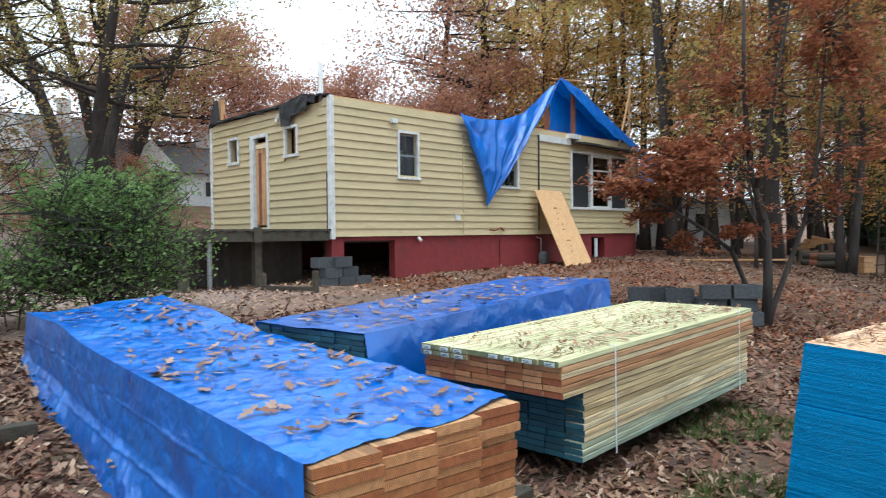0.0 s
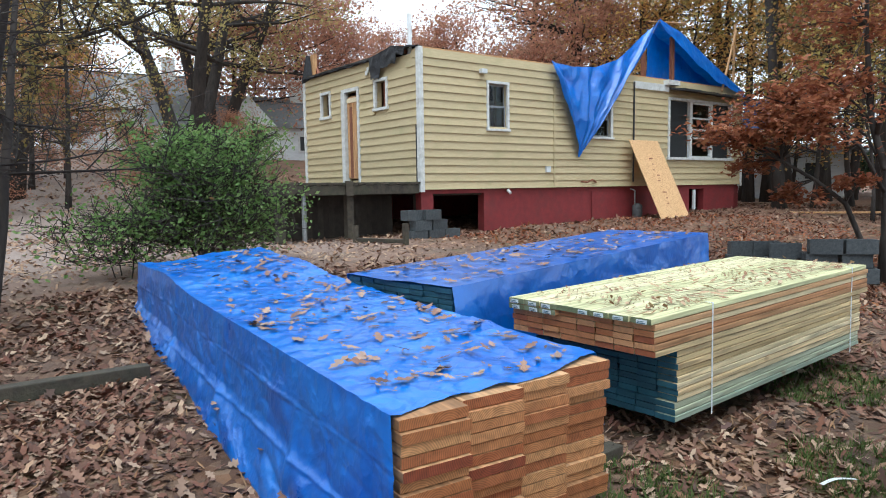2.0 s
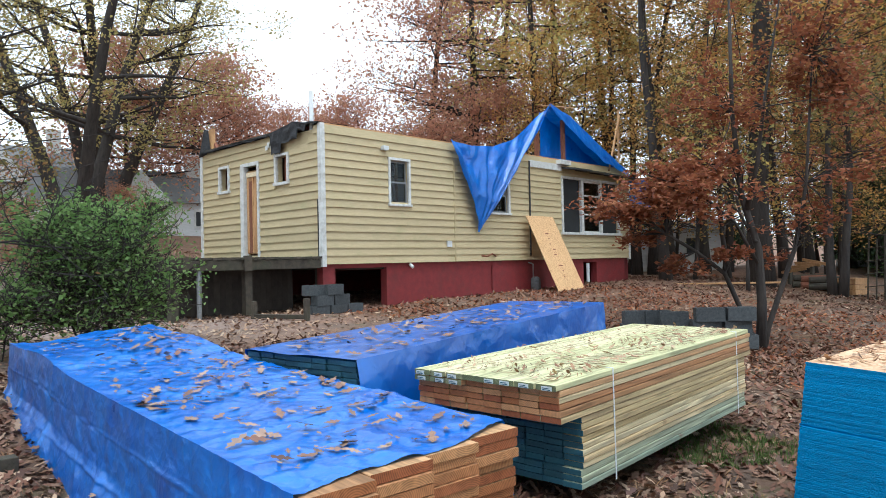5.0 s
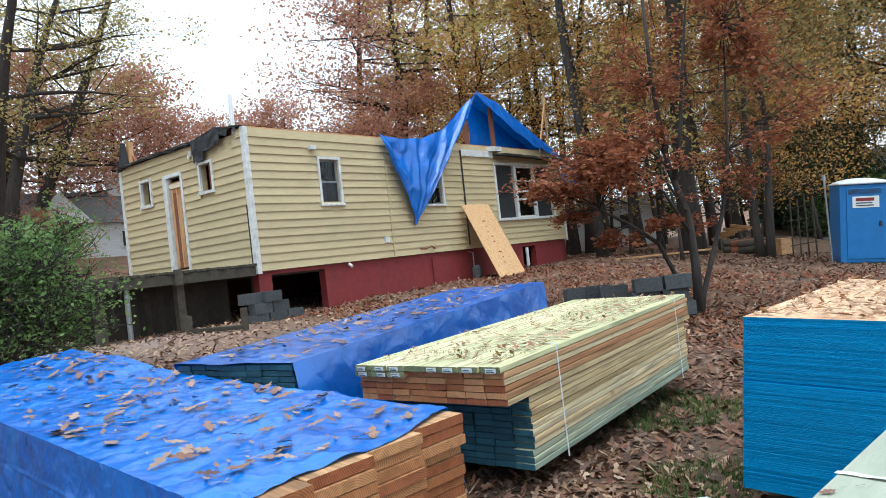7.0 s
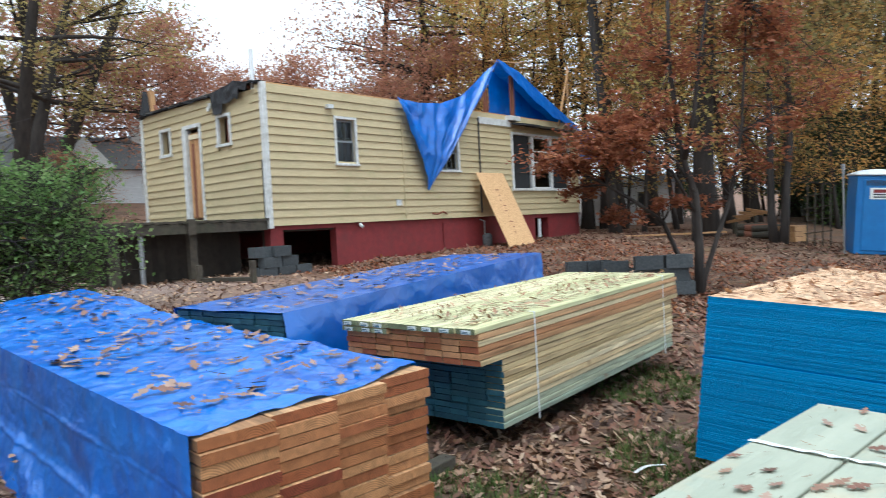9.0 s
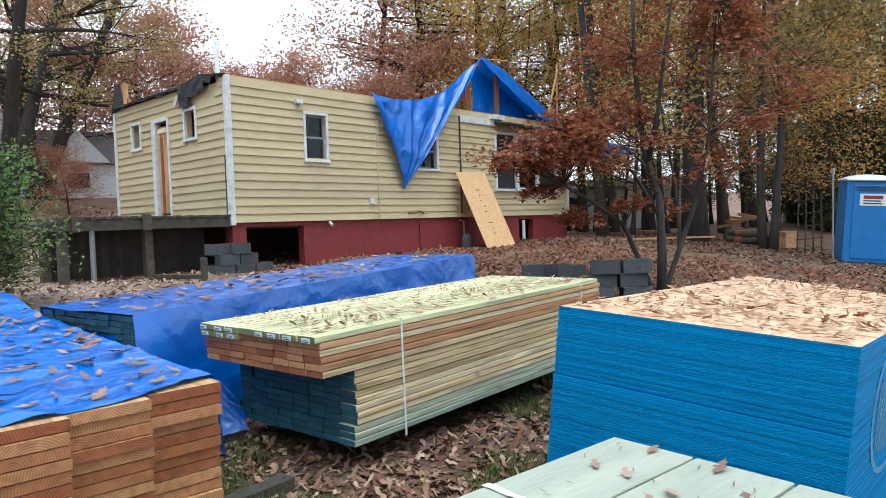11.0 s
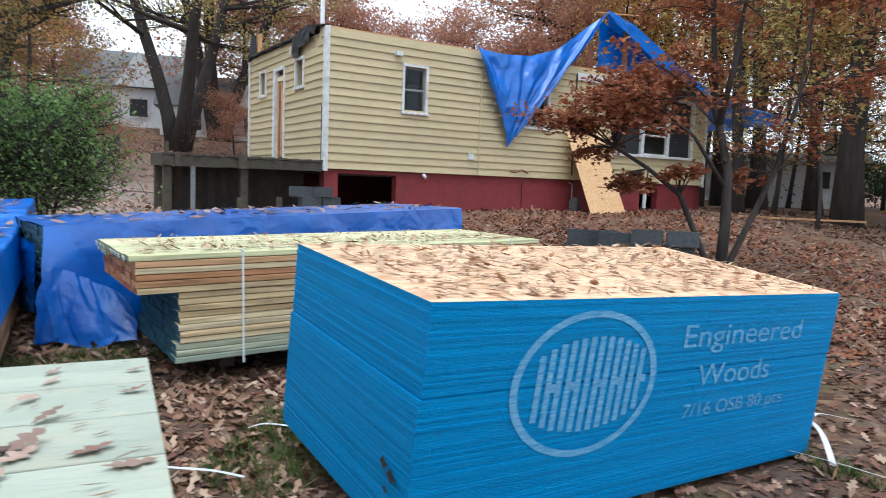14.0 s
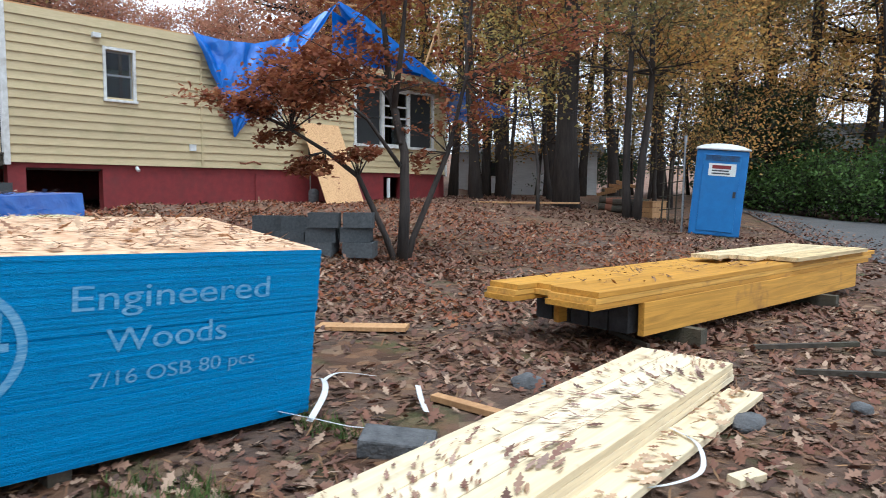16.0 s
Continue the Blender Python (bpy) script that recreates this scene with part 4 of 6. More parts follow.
def tarp_a(a, b):
    """b runs from the far long side over the top and down the near side to the ground."""
    w = 1.192
    y = lerp(0.035 + 0.2 * (1 - min(1, max(0, (b - 0.12) / 0.46))) + 0.03 * math.sin(b * 16), 5.1, a)
    rise = 0.10 * max(0, (a - 0.62) / 0.38) * (0.6 + 0.4 * math.sin(b * 9)) + 0.05 * math.exp(-((a - 0.75) / 0.12) ** 2)
    lump = 0.014 * noise.noise((y * 2.2, b * 7, 0)) + 0.008 * noise.noise((y * 7, b * 22, 4)) + 0.005 * noise.noise((y * 17, b * 50, 2)) + 0.007 * sum(math.exp(-((y - q) / 0.025) ** 2) for q in (0.9, 2.1, 3.4, 4.4)) + 0.012 * noise.noise((y * 15, b * 12, 6)) * max(0, 1 - (0.58 - b) / 0.06)
    if b < 0.12:
        k = 1 - b / 0.12
        p = (w + 0.015 + 0.03 * k, y, TA + 0.008 - 0.35 * k + rise)
    elif b < 0.58:
        k = (b - 0.12) / 0.46
        p = (w * (1 - k) + 0.01, y, TA + 0.005 + rise + max(-0.004, lump * 1.6))
    else:
        k = (b - 0.58) / 0.42
        out = 0.02 + 0.04 * k + 0.11 * (0.35 + 0.95 * a) * max(0, k - 0.55) / 0.45 * (1.1 + 0.9 * noise.noise((y * 0.9, 0, 2)))
        wr = 0.03 * noise.noise((y * 1.6 + k * 2, k * 2.2, 8)) + 0.012 * noise.noise((y * 6, k * 5, 1)) + 0.02 * noise.noise((y * 14 + k * 3, k * 2, 6)) * math.exp(-k * 7)
        for fold in (0.27, 0.6):
            wr += 0.01 * math.exp(-((k - fold - 0.04 * a) / 0.016) ** 2) * (0.6 + 0.6 * noise.noise((y * 1.3, fold * 9, 0)))
        for fold in (0.9, 2.1, 3.4, 4.4):
            wr += 0.012 * math.exp(-((y - fold - 0.1 * k) / 0.03) ** 2)
        p = (-out - abs(wr) * (0.4 + k), y - 0.1 * k * (1 - a) * math.sin(k * 3), TA + 0.012 + rise * (1 - k) - k * (TA + 0.12 - 0.05 * a))
    return p


cover = thing("stack_tarp", A_M, "wrinkled bright blue tarp over the fir stack", "tarp", "tarps on lumber")
part("top_sheet", Shape().grid(lambda a, b: tarp_a(a, 0.58 * b), 220, 90), TARP, cover, smooth=True)
part("side_skirt", Shape().grid(lambda a, b: tarp_a(a, 0.58 + 0.42 * b), 220, 90), TARP, cover, smooth=True)


def crumple(cx, cy, w, d, h, seed):
    def fn(a, b):
        x, y = cx + (a - 0.5) * w, cy + (b - 0.5) * d
        edge = math.sin(a * math.pi) * math.sin(b * math.pi)
        k = abs(noise.noise((x * 5, y * 5, seed))) + 0.5 * abs(noise.noise((x * 12, y * 12, seed)))
        return (x + 0.05 * noise.noise((y * 9, x * 9, seed)), y + 0.05 * noise.noise((x * 8, y * 8, seed + 3)), -0.14 + h * edge ** 0.6 * (0.35 + 1.3 * k))
    return fn


part("bunched_corner", Shape().grid(crumple(-0.44, 0.1, 0.55, 0.75, 0.26, 2), 40, 50), TARP, cover, "crumpled tarp corner bunched on the ground", smooth=True)
part("bunched_corner", Shape().grid(crumple(-0.2, 4.72, 0.5, 0.7, 0.3, 7), 36, 40), TARP, cover, "crumpled tarp corner bunched on the ground", smooth=True)

# stack B: lumber wholly wrapped in tarp
B_M = stack_frame((-4.685, 3.19), (-0.085, 1), 0.14) @ pose(0, 0, 0, 2.2)
stack_b = thing("wrapped_stack", B_M, "lumber bundle with dark ends wrapped in blue tarp", "lumber stack", "lumber stacks")
bundle(stack_b, 8, 18, 0.142, 0.0395, 3.66, lambda i, j: (TEAL_END, TEAL_END), seed=5)
skids(stack_b, 1.14, 3.66, 0.0, (0.2, 1.8, 3.3))
TB = 18 * 0.0395


def tarp_b(a, b):
    y = lerp(-0.03 + 0.02 * math.sin(b * 14), 3.78, a)
    w = 1.14
    lump = 0.01 * noise.noise((y * 2.5, b * 6, 0)) + 0.008 * noise.noise((y * 7, b * 20, 4))
    if b < 0.2:
        k = 1 - b / 0.2
        return (-0.02 - 0.03 * k, y, TB + 0.012 - 0.3 * k)
    if b < 0.6:
        k = (b - 0.2) / 0.4
        return (w * k, y, TB + 0.014 + lump)
    k = (b - 0.6) / 0.4
    out = 0.015 + 0.03 * k + 0.25 * max(0, 0.25 - a) * k * 2
    return (w + out + abs(0.03 * noise.noise((y * 1.8, k * 2, 3))), y, TB + 0.014 - k * (TB + 0.05 - 0.28 * max(0, a - 0.5)))


cover_b = thing("stack_tarp", B_M, "deep blue tarp wrapped over a long lumber bundle", "tarp", "tarps on lumber")
part("top_sheet", Shape().grid(lambda a, b: tarp_b(a, 0.6 * b), 110, 42), TARP2, cover_b, smooth=True)
part("side_skirt", Shape().grid(lambda a, b: tarp_b(a, 0.6 + 0.4 * b), 110, 30), TARP2, cover_b, smooth=True)


def bundle_corner(a, b):
    """Loose corner: hangs from the stack's edge, then flares sideways and bunches on the ground."""
    top = lerp(TB - 0.22, TB - 0.5, a)
    crease = 0.03 * (1 - 2 * abs(noise.noise((a * 6 - b * 2, b * 1.5 + a, 1)))) + 0.01 * noise.noise((a * 14, b * 6, 5))
    return (1.17 + 0.36 * a * (0.6 + 0.4 * b) + 0.05 * b, -0.05 + 0.5 * a - 0.1 * b * (1 - a) + crease, lerp(top, -0.1 + 0.03 * math.sin(a * 9), b) + 0.4 * crease * b)


def end_sheet(a, b):
    crease = 0.02 * noise.noise((a * 3, b * 4, 2)) + 0.012 * noise.noise((a * 9, b * 7, 3))
    return (0.0 + 1.02 * a - 0.04 * b * (1 - a), -0.045 - 0.03 * b - abs(crease), lerp(TB - 0.12, 0.0 + 0.1 * a, b))


part("loose_corner", Shape().grid(bundle_corner, 40, 40), TARP2, cover_b, "crumpled corner flaring out over the ground", smooth=True)
part("end_sheet", Shape().grid(end_sheet, 40, 30), TARP2, cover_b, smooth=True)

# stack C: the treated pine bundle in the middle
LS_M = stack_frame((-3.3, 3.6), (0.0, 1), 0.145) @ pose(0, 0, 0, 0.9)
stack_l = thing("pine_stack", LS_M, "strapped bundle of treated pine boards with teal ends below", "lumber stack", "lumber stacks")
bundle(stack_l, 8, 17, 0.138, 0.0382, 3.05,
       lambda i, j: (TEAL_END if j < 11 and i < 7 else PINE_TOP if j == 16 else PINE_LOW if j < 3 else FIR_SIDE if j in (12, 13, 15) else PINE_SIDE, TEAL_END if j < 11 else GREEN_END if j == 16 or (j == 15 and i < 3) else PINE_END),
       setback=lambda i, j: 0.23 if 3 <= j < 11 else 0.21 if j < 3 else (-0.04 if j == 16 else -0.03 if j == 15 and i < 3 else 0.0), jitter=0.007, seed=7, cut=lambda i, j: 0.36 if j < 11 else 0.0)
skids(stack_l, 1.1, 3.05, 0.0, (0.5, 2.6))
TL = 17 * 0.0382
for y in (0.6, 2.72):
    s = Shape().box(1.105, 1.108, y, y + 0.013, -0.04, TL + 0.003).box(1.06, 1.108, y, y + 0.013, TL + 0.0032, TL + 0.006)
    part("strap", s, STRAP, stack_l, "white plastic strap")
for i, row, back in ((0, 0, 0.053), (1, 0, 0.053), (2, 0, 0.053), (4, 0, 0.053), (5, 0, 0.053), (6, 0, 0.053), (7, 0, 0.053), (0, 1, 0.043), (1, 1, 0.043), (2, 1, 0.043)):
    z = TL - 0.0382 * row
    x = i * 0.138 + 0.035 + 0.02 * (i % 3 == 1)
    tag = part("tag", Shape().box(x, x + 0.07, -back - 0.002, -back, z - 0.034, z - 0.009), TAG, stack_l, "white stapled tag with printed bars")
    for k in range(2):
        part("bar", Shape().box(x + 0.006, x + 0.06 - 0.01 * k, -back - 0.0035, -back - 0.0022, z - 0.03 + 0.009 * k, z - 0.026 + 0.009 * k), TEAL_END, tag)

# OSB: eighty sheets with blue edges
osb = thing("osb_stack", pose(0, 0, 0), "tall stack of OSB sheets with blue painted edges", "panel stack")
O_TOP = [Vector(p) for p in ((-1.056, 4.075, 0.955), (0.163, 4.008, 0.885), (0.205, 6.47, 0.772), (-0.9, 6.49, 0.90))]
O_BOT = [p + Vector((-0.085, -0.02, -0.855)) for p in O_TOP]
rng = random.Random(11)
for k in range(80):
    j = Vector((rng.uniform(-0.0016, 0.0016), rng.uniform(-0.0016, 0.0016), 0))
    if k < 50:
        j += Vector((0, -0.007, 0))
    elif k == 50:
        j += Vector((-0.006, 0.006, 0))
    lo = [lerp(b, t, k / 80) + j for b, t in zip(O_BOT, O_TOP)]
    hi = [lerp(b, t, (k + 0.97) / 80) + j for b, t in zip(O_BOT, O_TOP)]
    s = Shape().add(lo + hi, ((0, 1, 5, 4), (1, 2, 6, 5), (2, 3, 7, 6), (3, 0, 4, 7)))
    s.add(lo + [sum(lo, Vector()) / 4], ((1, 0, 4), (2, 1, 4), (3, 2, 4), (0, 3, 4)))
    s.add(hi + [sum(hi, Vector()) / 4], ((0, 1, 4), (1, 2, 4), (2, 3, 4), (3, 0, 4)), 1)
    part("osb_sheet", s, [BLUEPAINT, OSBTOP if k == 79 else BLUEPAINT], osb)
for u, v, w in ((0.86, 0.3, 0.03), (0.91, 0.27, 0.035), (0.885, 0.2, 0.02)):
    c = lerp(lerp(O_BOT[0], O_BOT[1], u), lerp(O_TOP[0], O_TOP[1], u), v) + Vector((0, -0.019, 0))
    blot = [c + Vector((w * q * math.cos(t), -0.055 * w * q * math.cos(t), w * 0.8 * q * math.sin(t))) for t, q in ((0, 1), (0.8, 0.6), (1.5, 1.1), (2.4, 0.7), (3.2, 0.9), (4.0, 0.6), (4.8, 1.0), (5.6, 0.7))]
    part("scuff", Shape().add(blot, (tuple(range(8)),)), DARKMETAL, osb, "dark scuff on the blue paint")
for y in (4.3, 5.2, 6.2):
    part("skid", Shape().box(-1.1, 0.06, y, y + 0.09, -0.14, -0.02), OLDWOOD, osb)

# mint boards beside the path
C_M = stack_frame((-0.41, 3.3), (-0.155, -1), 0.0)
C_M = C_M @ pose(0, 0, 0)
stack_c = thing("mint_stack", C_M, "stack of pale mint-tinted treated boards with fallen leaves", "lumber stack", "lumber stacks")
for j in range(15):
    for i in range(4):
        part("board", Shape().board(-0.28 * (i + 1) + 0.005, -0.28 * i - 0.005, 0.0, 1.9, j * 0.0385 + 0.085, j * 0.0385 + 0.1225, 0.003), MINT, stack_c)
for y in (0.2, 1.6):
    part("skid", Shape().box(-1.1, 0.0, y, y + 0.09, -0.12, 0.084), OLDWOOD, stack_c)

# loose spruce boards
P_M = stack_frame((1.09, 8.41), (0.02, -1), 0.0)
stack_p = thing("spruce_boards", P_M, "low pile of pale spruce boards littered with leaves", "lumber stack", "lumber stacks")
pm = Shape().board(-0.0955, 0.0955, 0, 4.2, 0, 0.038, 0.003, 0, 0).mesh("board", [PALE_SIDE])
for j in range(3):
    for i in range(3):
        part("board", pm, None, stack_p, m=pose(-0.1 - 0.196 * i, 0.02 * i - 0.02 * j, 0.026 - 0.039 * j))
part("board", pm, None, stack_p, m=pose(-0.71, 0.22, -0.075, 0, 4, -1.5))
part("board", pm, None, stack_p, m=pose(-0.6, 0.25, -0.1, 0, 0, 0))
for y in (0.6, 2.4, 3.8):
    part("skid", Shape().box(-0.85, 0.05, y, y + 0.09, -0.17, -0.1), OLDWOOD, stack_p)

# yellow joists
Y_M = stack_frame((-0.2, 8.75), (0.17, 1), 0.0)
stack_y = thing("joist_stack", Y_M, "low stack of yellow engineered joists on skids", "lumber stack", "lumber stacks")
for i, (x, y0, w, z, n) in enumerate(((0.0, 0.0, 0.3, 0.24, 3), (0.3, 0.25, 0.3, 0.28, 2), (0.62, 0.0, 0.42, 0.27, 3))):
    for k in range(n):
        part("joist", Shape().board(x, x + w, y0 - 0.25 + 0.03 * k, 5.0 + 0.1 * k, z + 0.042 * k, z + 0.042 * k + 0.04, 0.003, 0, 1), [YELLOW, YELLOW], stack_y)
part("joist", Shape().board(1.0, 1.05, 0.35, 4.6, 0.02, 0.27, 0.003), YELLOW, stack_y)
part("joist", Shape().board(0.33, 0.38, 0.2, 4.6, 0.04, 0.24, 0.003), YELLOW, stack_y)
for i in range(5):
    part("web", Shape().box(0.06 + 0.18 * i, 0.225 + 0.18 * i, 0.3, 4.6, 0.03, 0.235), FELT, stack_y)
for y in (0.9, 3.6):
    part("skid", Shape().box(-0.02, 1.2, y, y + 0.09, -0.12, 0.02), OLDWOOD, stack_y)
for i in range(3):
    part("board", Shape().board(0.2 + 0.3 * i, 0.49 + 0.3 * i, 2.5 + 0.2 * i, 4.8, 0.405, 0.445, 0.003), PINE_SIDE, stack_y)

# leaning panel
ply = thing("osb_sheet_leaning", pose(-9.62, 15.1, 0.53), "bare OSB panel leaning against the house wall", "panel")
s = Shape().box(-0.006, 0.006, 0, 1.2, 0, 2.38)
panel_m = pose(0, 0, 0, 0, -26.5, -2)
sheet = part("sheet", s, OSBPLY, ply, m=panel_m)
for k in range(9):
    part("stamp_mark", Shape().box(0.0065, 0.0085, 0.5 + 0.05 * (k % 2), 0.56 + 0.05 * (k % 3), 0.55 + 0.16 * k, 0.58 + 0.16 * k), RUSTWOOD, ply, m=panel_m)


# concrete blocks
def block_mesh():
    s = Shape()
    L, W, H, t = 0.39, 0.19, 0.19, 0.032
    s.box(0, L, 0, t, 0, H).box(0, L, W - t, W, 0, H)
    for x in (0, L / 2 - t / 2, L - t):
        s.box(x, x + t, t, W - t, 0, H)
    return s.mesh("concrete_block", BLOCK)


BLOCK_MESH = block_mesh()


def block(x, y, z, turn=0, group=""):
    ob = new("concrete_block", BLOCK_MESH)
    ob.matrix_basis = pose(x, y, z, 0, 0, turn)
    return tagged(ob, "dark grey hollow concrete block in a loose pile", "concrete block", group)


for k, (dx, dy, lev) in enumerate(((0, 0, 0), (0.02, 0.42, 0), (0.0, 0.84, 0), (-0.22, 0.1, 0), (0.02, 0.1, 1), (0.0, 0.52, 1), (-0.2, 0.3, 1), (0.03, 0.33, 2), (-0.02, -0.06, 2))):
    block(-10.2 + dx, 7.85 + dy, ground_z(-10.2, 8.1) - 0.02 + 0.192 * lev, 90 + (k % 3) * 3, "blocks by the deck")
pile = [(-4.02 + 0.316 * a - 0.12 * b + 0.02 * ((lev * 7 + int(a) * 3) % 5 - 2), 9.82 + 0.238 * a + 0.16 * b + 0.015 * ((lev * 5 + int(a)) % 4 - 2), lev, 30 + (lev * 11 + int(a) * 5) % 17)
        for lev in range(3) for a in (0, 1.18) for b in (0, 1.15) if lev < 2 or b == 0]
pile += [(-5.06, 9.7, 0, 40), (-4.8, 9.86, 0, 52), (-4.52, 9.72, 0, 33), (-4.35, 9.98, 0, 20), (-5.02, 9.72, 1, 44), (-4.78, 9.9, 1, 50), (-4.5, 9.8, 1, 30)]
for x, y, lev, turn in pile:
    block(x, y, (ground_z(-4.0, 9.9) if x > -4.25 else ground_z(-5.0, 9.8) + 0.02) + 0.08 + 0.191 * lev, turn, "blocks by the maple")

# portable toilet
potty = thing("portable_toilet", pose(-2.5, 20.8, ground_z(-2.4, 20.6) - 0.03, 2.0, 4.2, 20), "blue plastic portable toilet with a white roof", "portable toilet")
bevelled(part("cabin", Shape().box(-0.55, 0.55, -0.55, 0.55, 0.05, 2.0), POTTY, potty), 0.03)
bevelled(part("door", Shape().box(-0.4, 0.4, -0.575, -0.55, 0.15, 1.9), POTTY, potty), 0.01)
bevelled(part("roof", Shape().box(-0.58, 0.58, -0.6, 0.58, 2.0, 2.05), GREYWHITE, potty), 0.02)
part("dome", Shape().grid(lambda a, b: ((a - 0.5) * 1.12, (b - 0.5) * 1.12, 2.045 + 0.12 * (math.sin(a * math.pi) * math.sin(b * math.pi)) ** 0.5), 16, 16), GREYWHITE, potty, smooth=True)
for k in range(6):
    part("vent_slot", Shape().box(-0.36, 0.36, -0.582, -0.576, 1.76 + 0.022 * k, 1.768 + 0.022 * k), DARKMETAL, potty)
part("hinge_rail", Shape().box(-0.55, -0.5, -0.58, -0.55, 0.1, 1.96), POTTY, potty)
part("latch", Shape().box(0.3, 0.36, -0.6, -0.577, 0.95, 1.08), DARKMETAL, potty)
nt = part("notice", Shape().box(-0.27, 0.31, -0.582, -0.577, 1.42, 1.7), TAG, potty, "white notice with red and grey bars")
part("bar", Shape().box(-0.2, 0.2, -0.586, -0.583, 1.58, 1.66), RED, nt)
part("bar", Shape().box(-0.2, 0.16, -0.586, -0.583, 1.52, 1.55), BLOCK, nt)
part("bar", Shape().box(-0.2, 0.19, -0.586, -0.583, 1.46, 1.49), BLOCK, nt)
part("base", Shape().box(-0.58, 0.58, -0.58, 0.58, 0, 0.06), DARKMETAL, potty)

# driveway
def drive(a, b):
    y = lerp(15.5, 32.6, b)
    x = 1.9 - (y - 16.3) * 0.45 + 14 * a + 0.25 * noise.noise((y * 0.6, 0, 1)) * (1 - a)
    return (x, y, ground_rough(x, y) + 0.03)


d = part("road", Shape().grid(drive, 40, 40), ASPHALT, smooth=True)
tagged(d, "worn grey asphalt driveway with leaves along its edge", "driveway", kind="structure")


# ---- trees ----
def grow(seed, height, radius, first, spread, leaves, leaf, lean=(0, 0), forks=1, up=0.5, density=1.0, twig_depth=3, droop=0.0, clump=0.5):
    """Wood and leaves of one tree: a tapering trunk, limbs that split, and small leaf blades round the twigs."""
    rng = random.Random(seed)
    wood, tips = Shape(), []

    def limb(p, d, length, r, depth):
        n = max(2, 5 - depth)
        pts, radii, q = [p.copy()], [r], p.copy()
        dd = d.copy()
        for i in range(n):
            dd = (dd + Vector((rng.uniform(-1, 1), rng.uniform(-1, 1), rng.uniform(-0.6, 0.8) * up - droop)) * 0.22).normalized()
            q = q + dd * (length / n)
            pts.append(q.copy())
            radii.append(max(0.004, r * (1 - 0.75 * (i + 1) / n)))
        wood.tube(pts, radii, 7 if r > 0.05 else 4 if r > 0.03 else 3, cap=False)
        if depth >= twig_depth - 1:
            tips.extend(pts[1:])
        if depth < twig_depth:
            for i in range(1, n + 1):
                for _ in range(2 if rng.random() < density else 1):
                    side = Vector((rng.uniform(-1, 1), rng.uniform(-1, 1), rng.uniform(-0.3, 0.7) - droop)).normalized()
                    limb(pts[i], (dd * 0.55 + side).normalized(), length * rng.uniform(0.4, 0.62), max(0.005, radii[i] * 0.6), depth + 1)

    for f in range(forks):
        ang = 2 * math.pi * f / forks + rng.uniform(-0.4, 0.4)
        base = Vector((0.1 * math.cos(ang), 0.1 * math.sin(ang), -0.15)) if forks > 1 else Vector((0, 0, -0.2))
        tilt = Vector((lean[0] + (0.25 * math.cos(ang) if forks > 1 else 0), lean[1] + (0.25 * math.sin(ang) if forks > 1 else 0), 1)).normalized()
        n = 9
        pts, radii = [base], [radius * 1.35]
        q, dd = base.copy(), tilt
        for i in range(n):
            dd = (dd + Vector((rng.uniform(-1, 1), rng.uniform(-1, 1), 0.3)) * 0.07).normalized()
            q = q + dd * (height / n)
            pts.append(q.copy())
            radii.append(radius * (1 - 0.8 * (i + 1) / n))
        wood.tube(pts, radii, 10)
        for i in range(1, n + 1):
            if pts[i].z < first * height:
                continue
            k = 2 if forks == 1 else 1
            for _ in range(k + (1 if rng.random() < 0.5 else 0)):
                ang2 = rng.uniform(0, 2 * math.pi)
                side = Vector((math.cos(ang2), math.sin(ang2), rng.uniform(-0.1, 0.6) * up)).normalized()
                limb(pts[i], side, spread * rng.uniform(0.6, 1.1) * (1.15 - 0.6 * i / n), radii[i] * 0.5, 1)
    crown = Shape()
    if leaves and tips:
        verts, faces = [], []
        hubs = rng.sample(tips, max(6, int(len(tips) * clump)))
        for k in range(leaves):
            c = hubs[rng.randrange(len(hubs))] + Vector((rng.gauss(0, 1), rng.gauss(0, 1), rng.gauss(0, 0.6))) * leaf * 3.1
            a = Vector((rng.gauss(0, 1), rng.gauss(0, 1), rng.gauss(0, 0.6))).normalized()
            b = a.cross(Vector((rng.gauss(0, 1), rng.gauss(0, 1), rng.gauss(0, 1)))).normalized()
            sz = leaf * rng.uniform(0.6, 1.4)
            i = len(verts)
            verts += [c - a * sz * 0.6, c + b * sz * 0.36 + a * sz * 0.05, c + a * sz * 0.65, c - b * sz * 0.36 + a * sz * 0.02 + Vector((0, 0, sz * 0.12))]
            faces.append((i, i + 1, i + 2, i + 3))
        crown.add(verts, faces)
    return wood, crown


def tree(name, x, y, seed, label, leaf_mat, turn=0, category="tree", group="", z=None, **kw):
    wood, crown = grow(seed, **kw)
    t = thing(name, pose(x, y, ground_z(x, y) if z is None else z, 0, 0, turn), label, category, group)
    part("trunk", wood, BARK, t, smooth=True)
    if crown.v:
        part("crown", crown, leaf_mat, t)
    return t


# the small maple beside the blocks
RIGHT, AWAY = Vector((0.788, 0.616, 0)), Vector((-0.616, 0.788, 0))


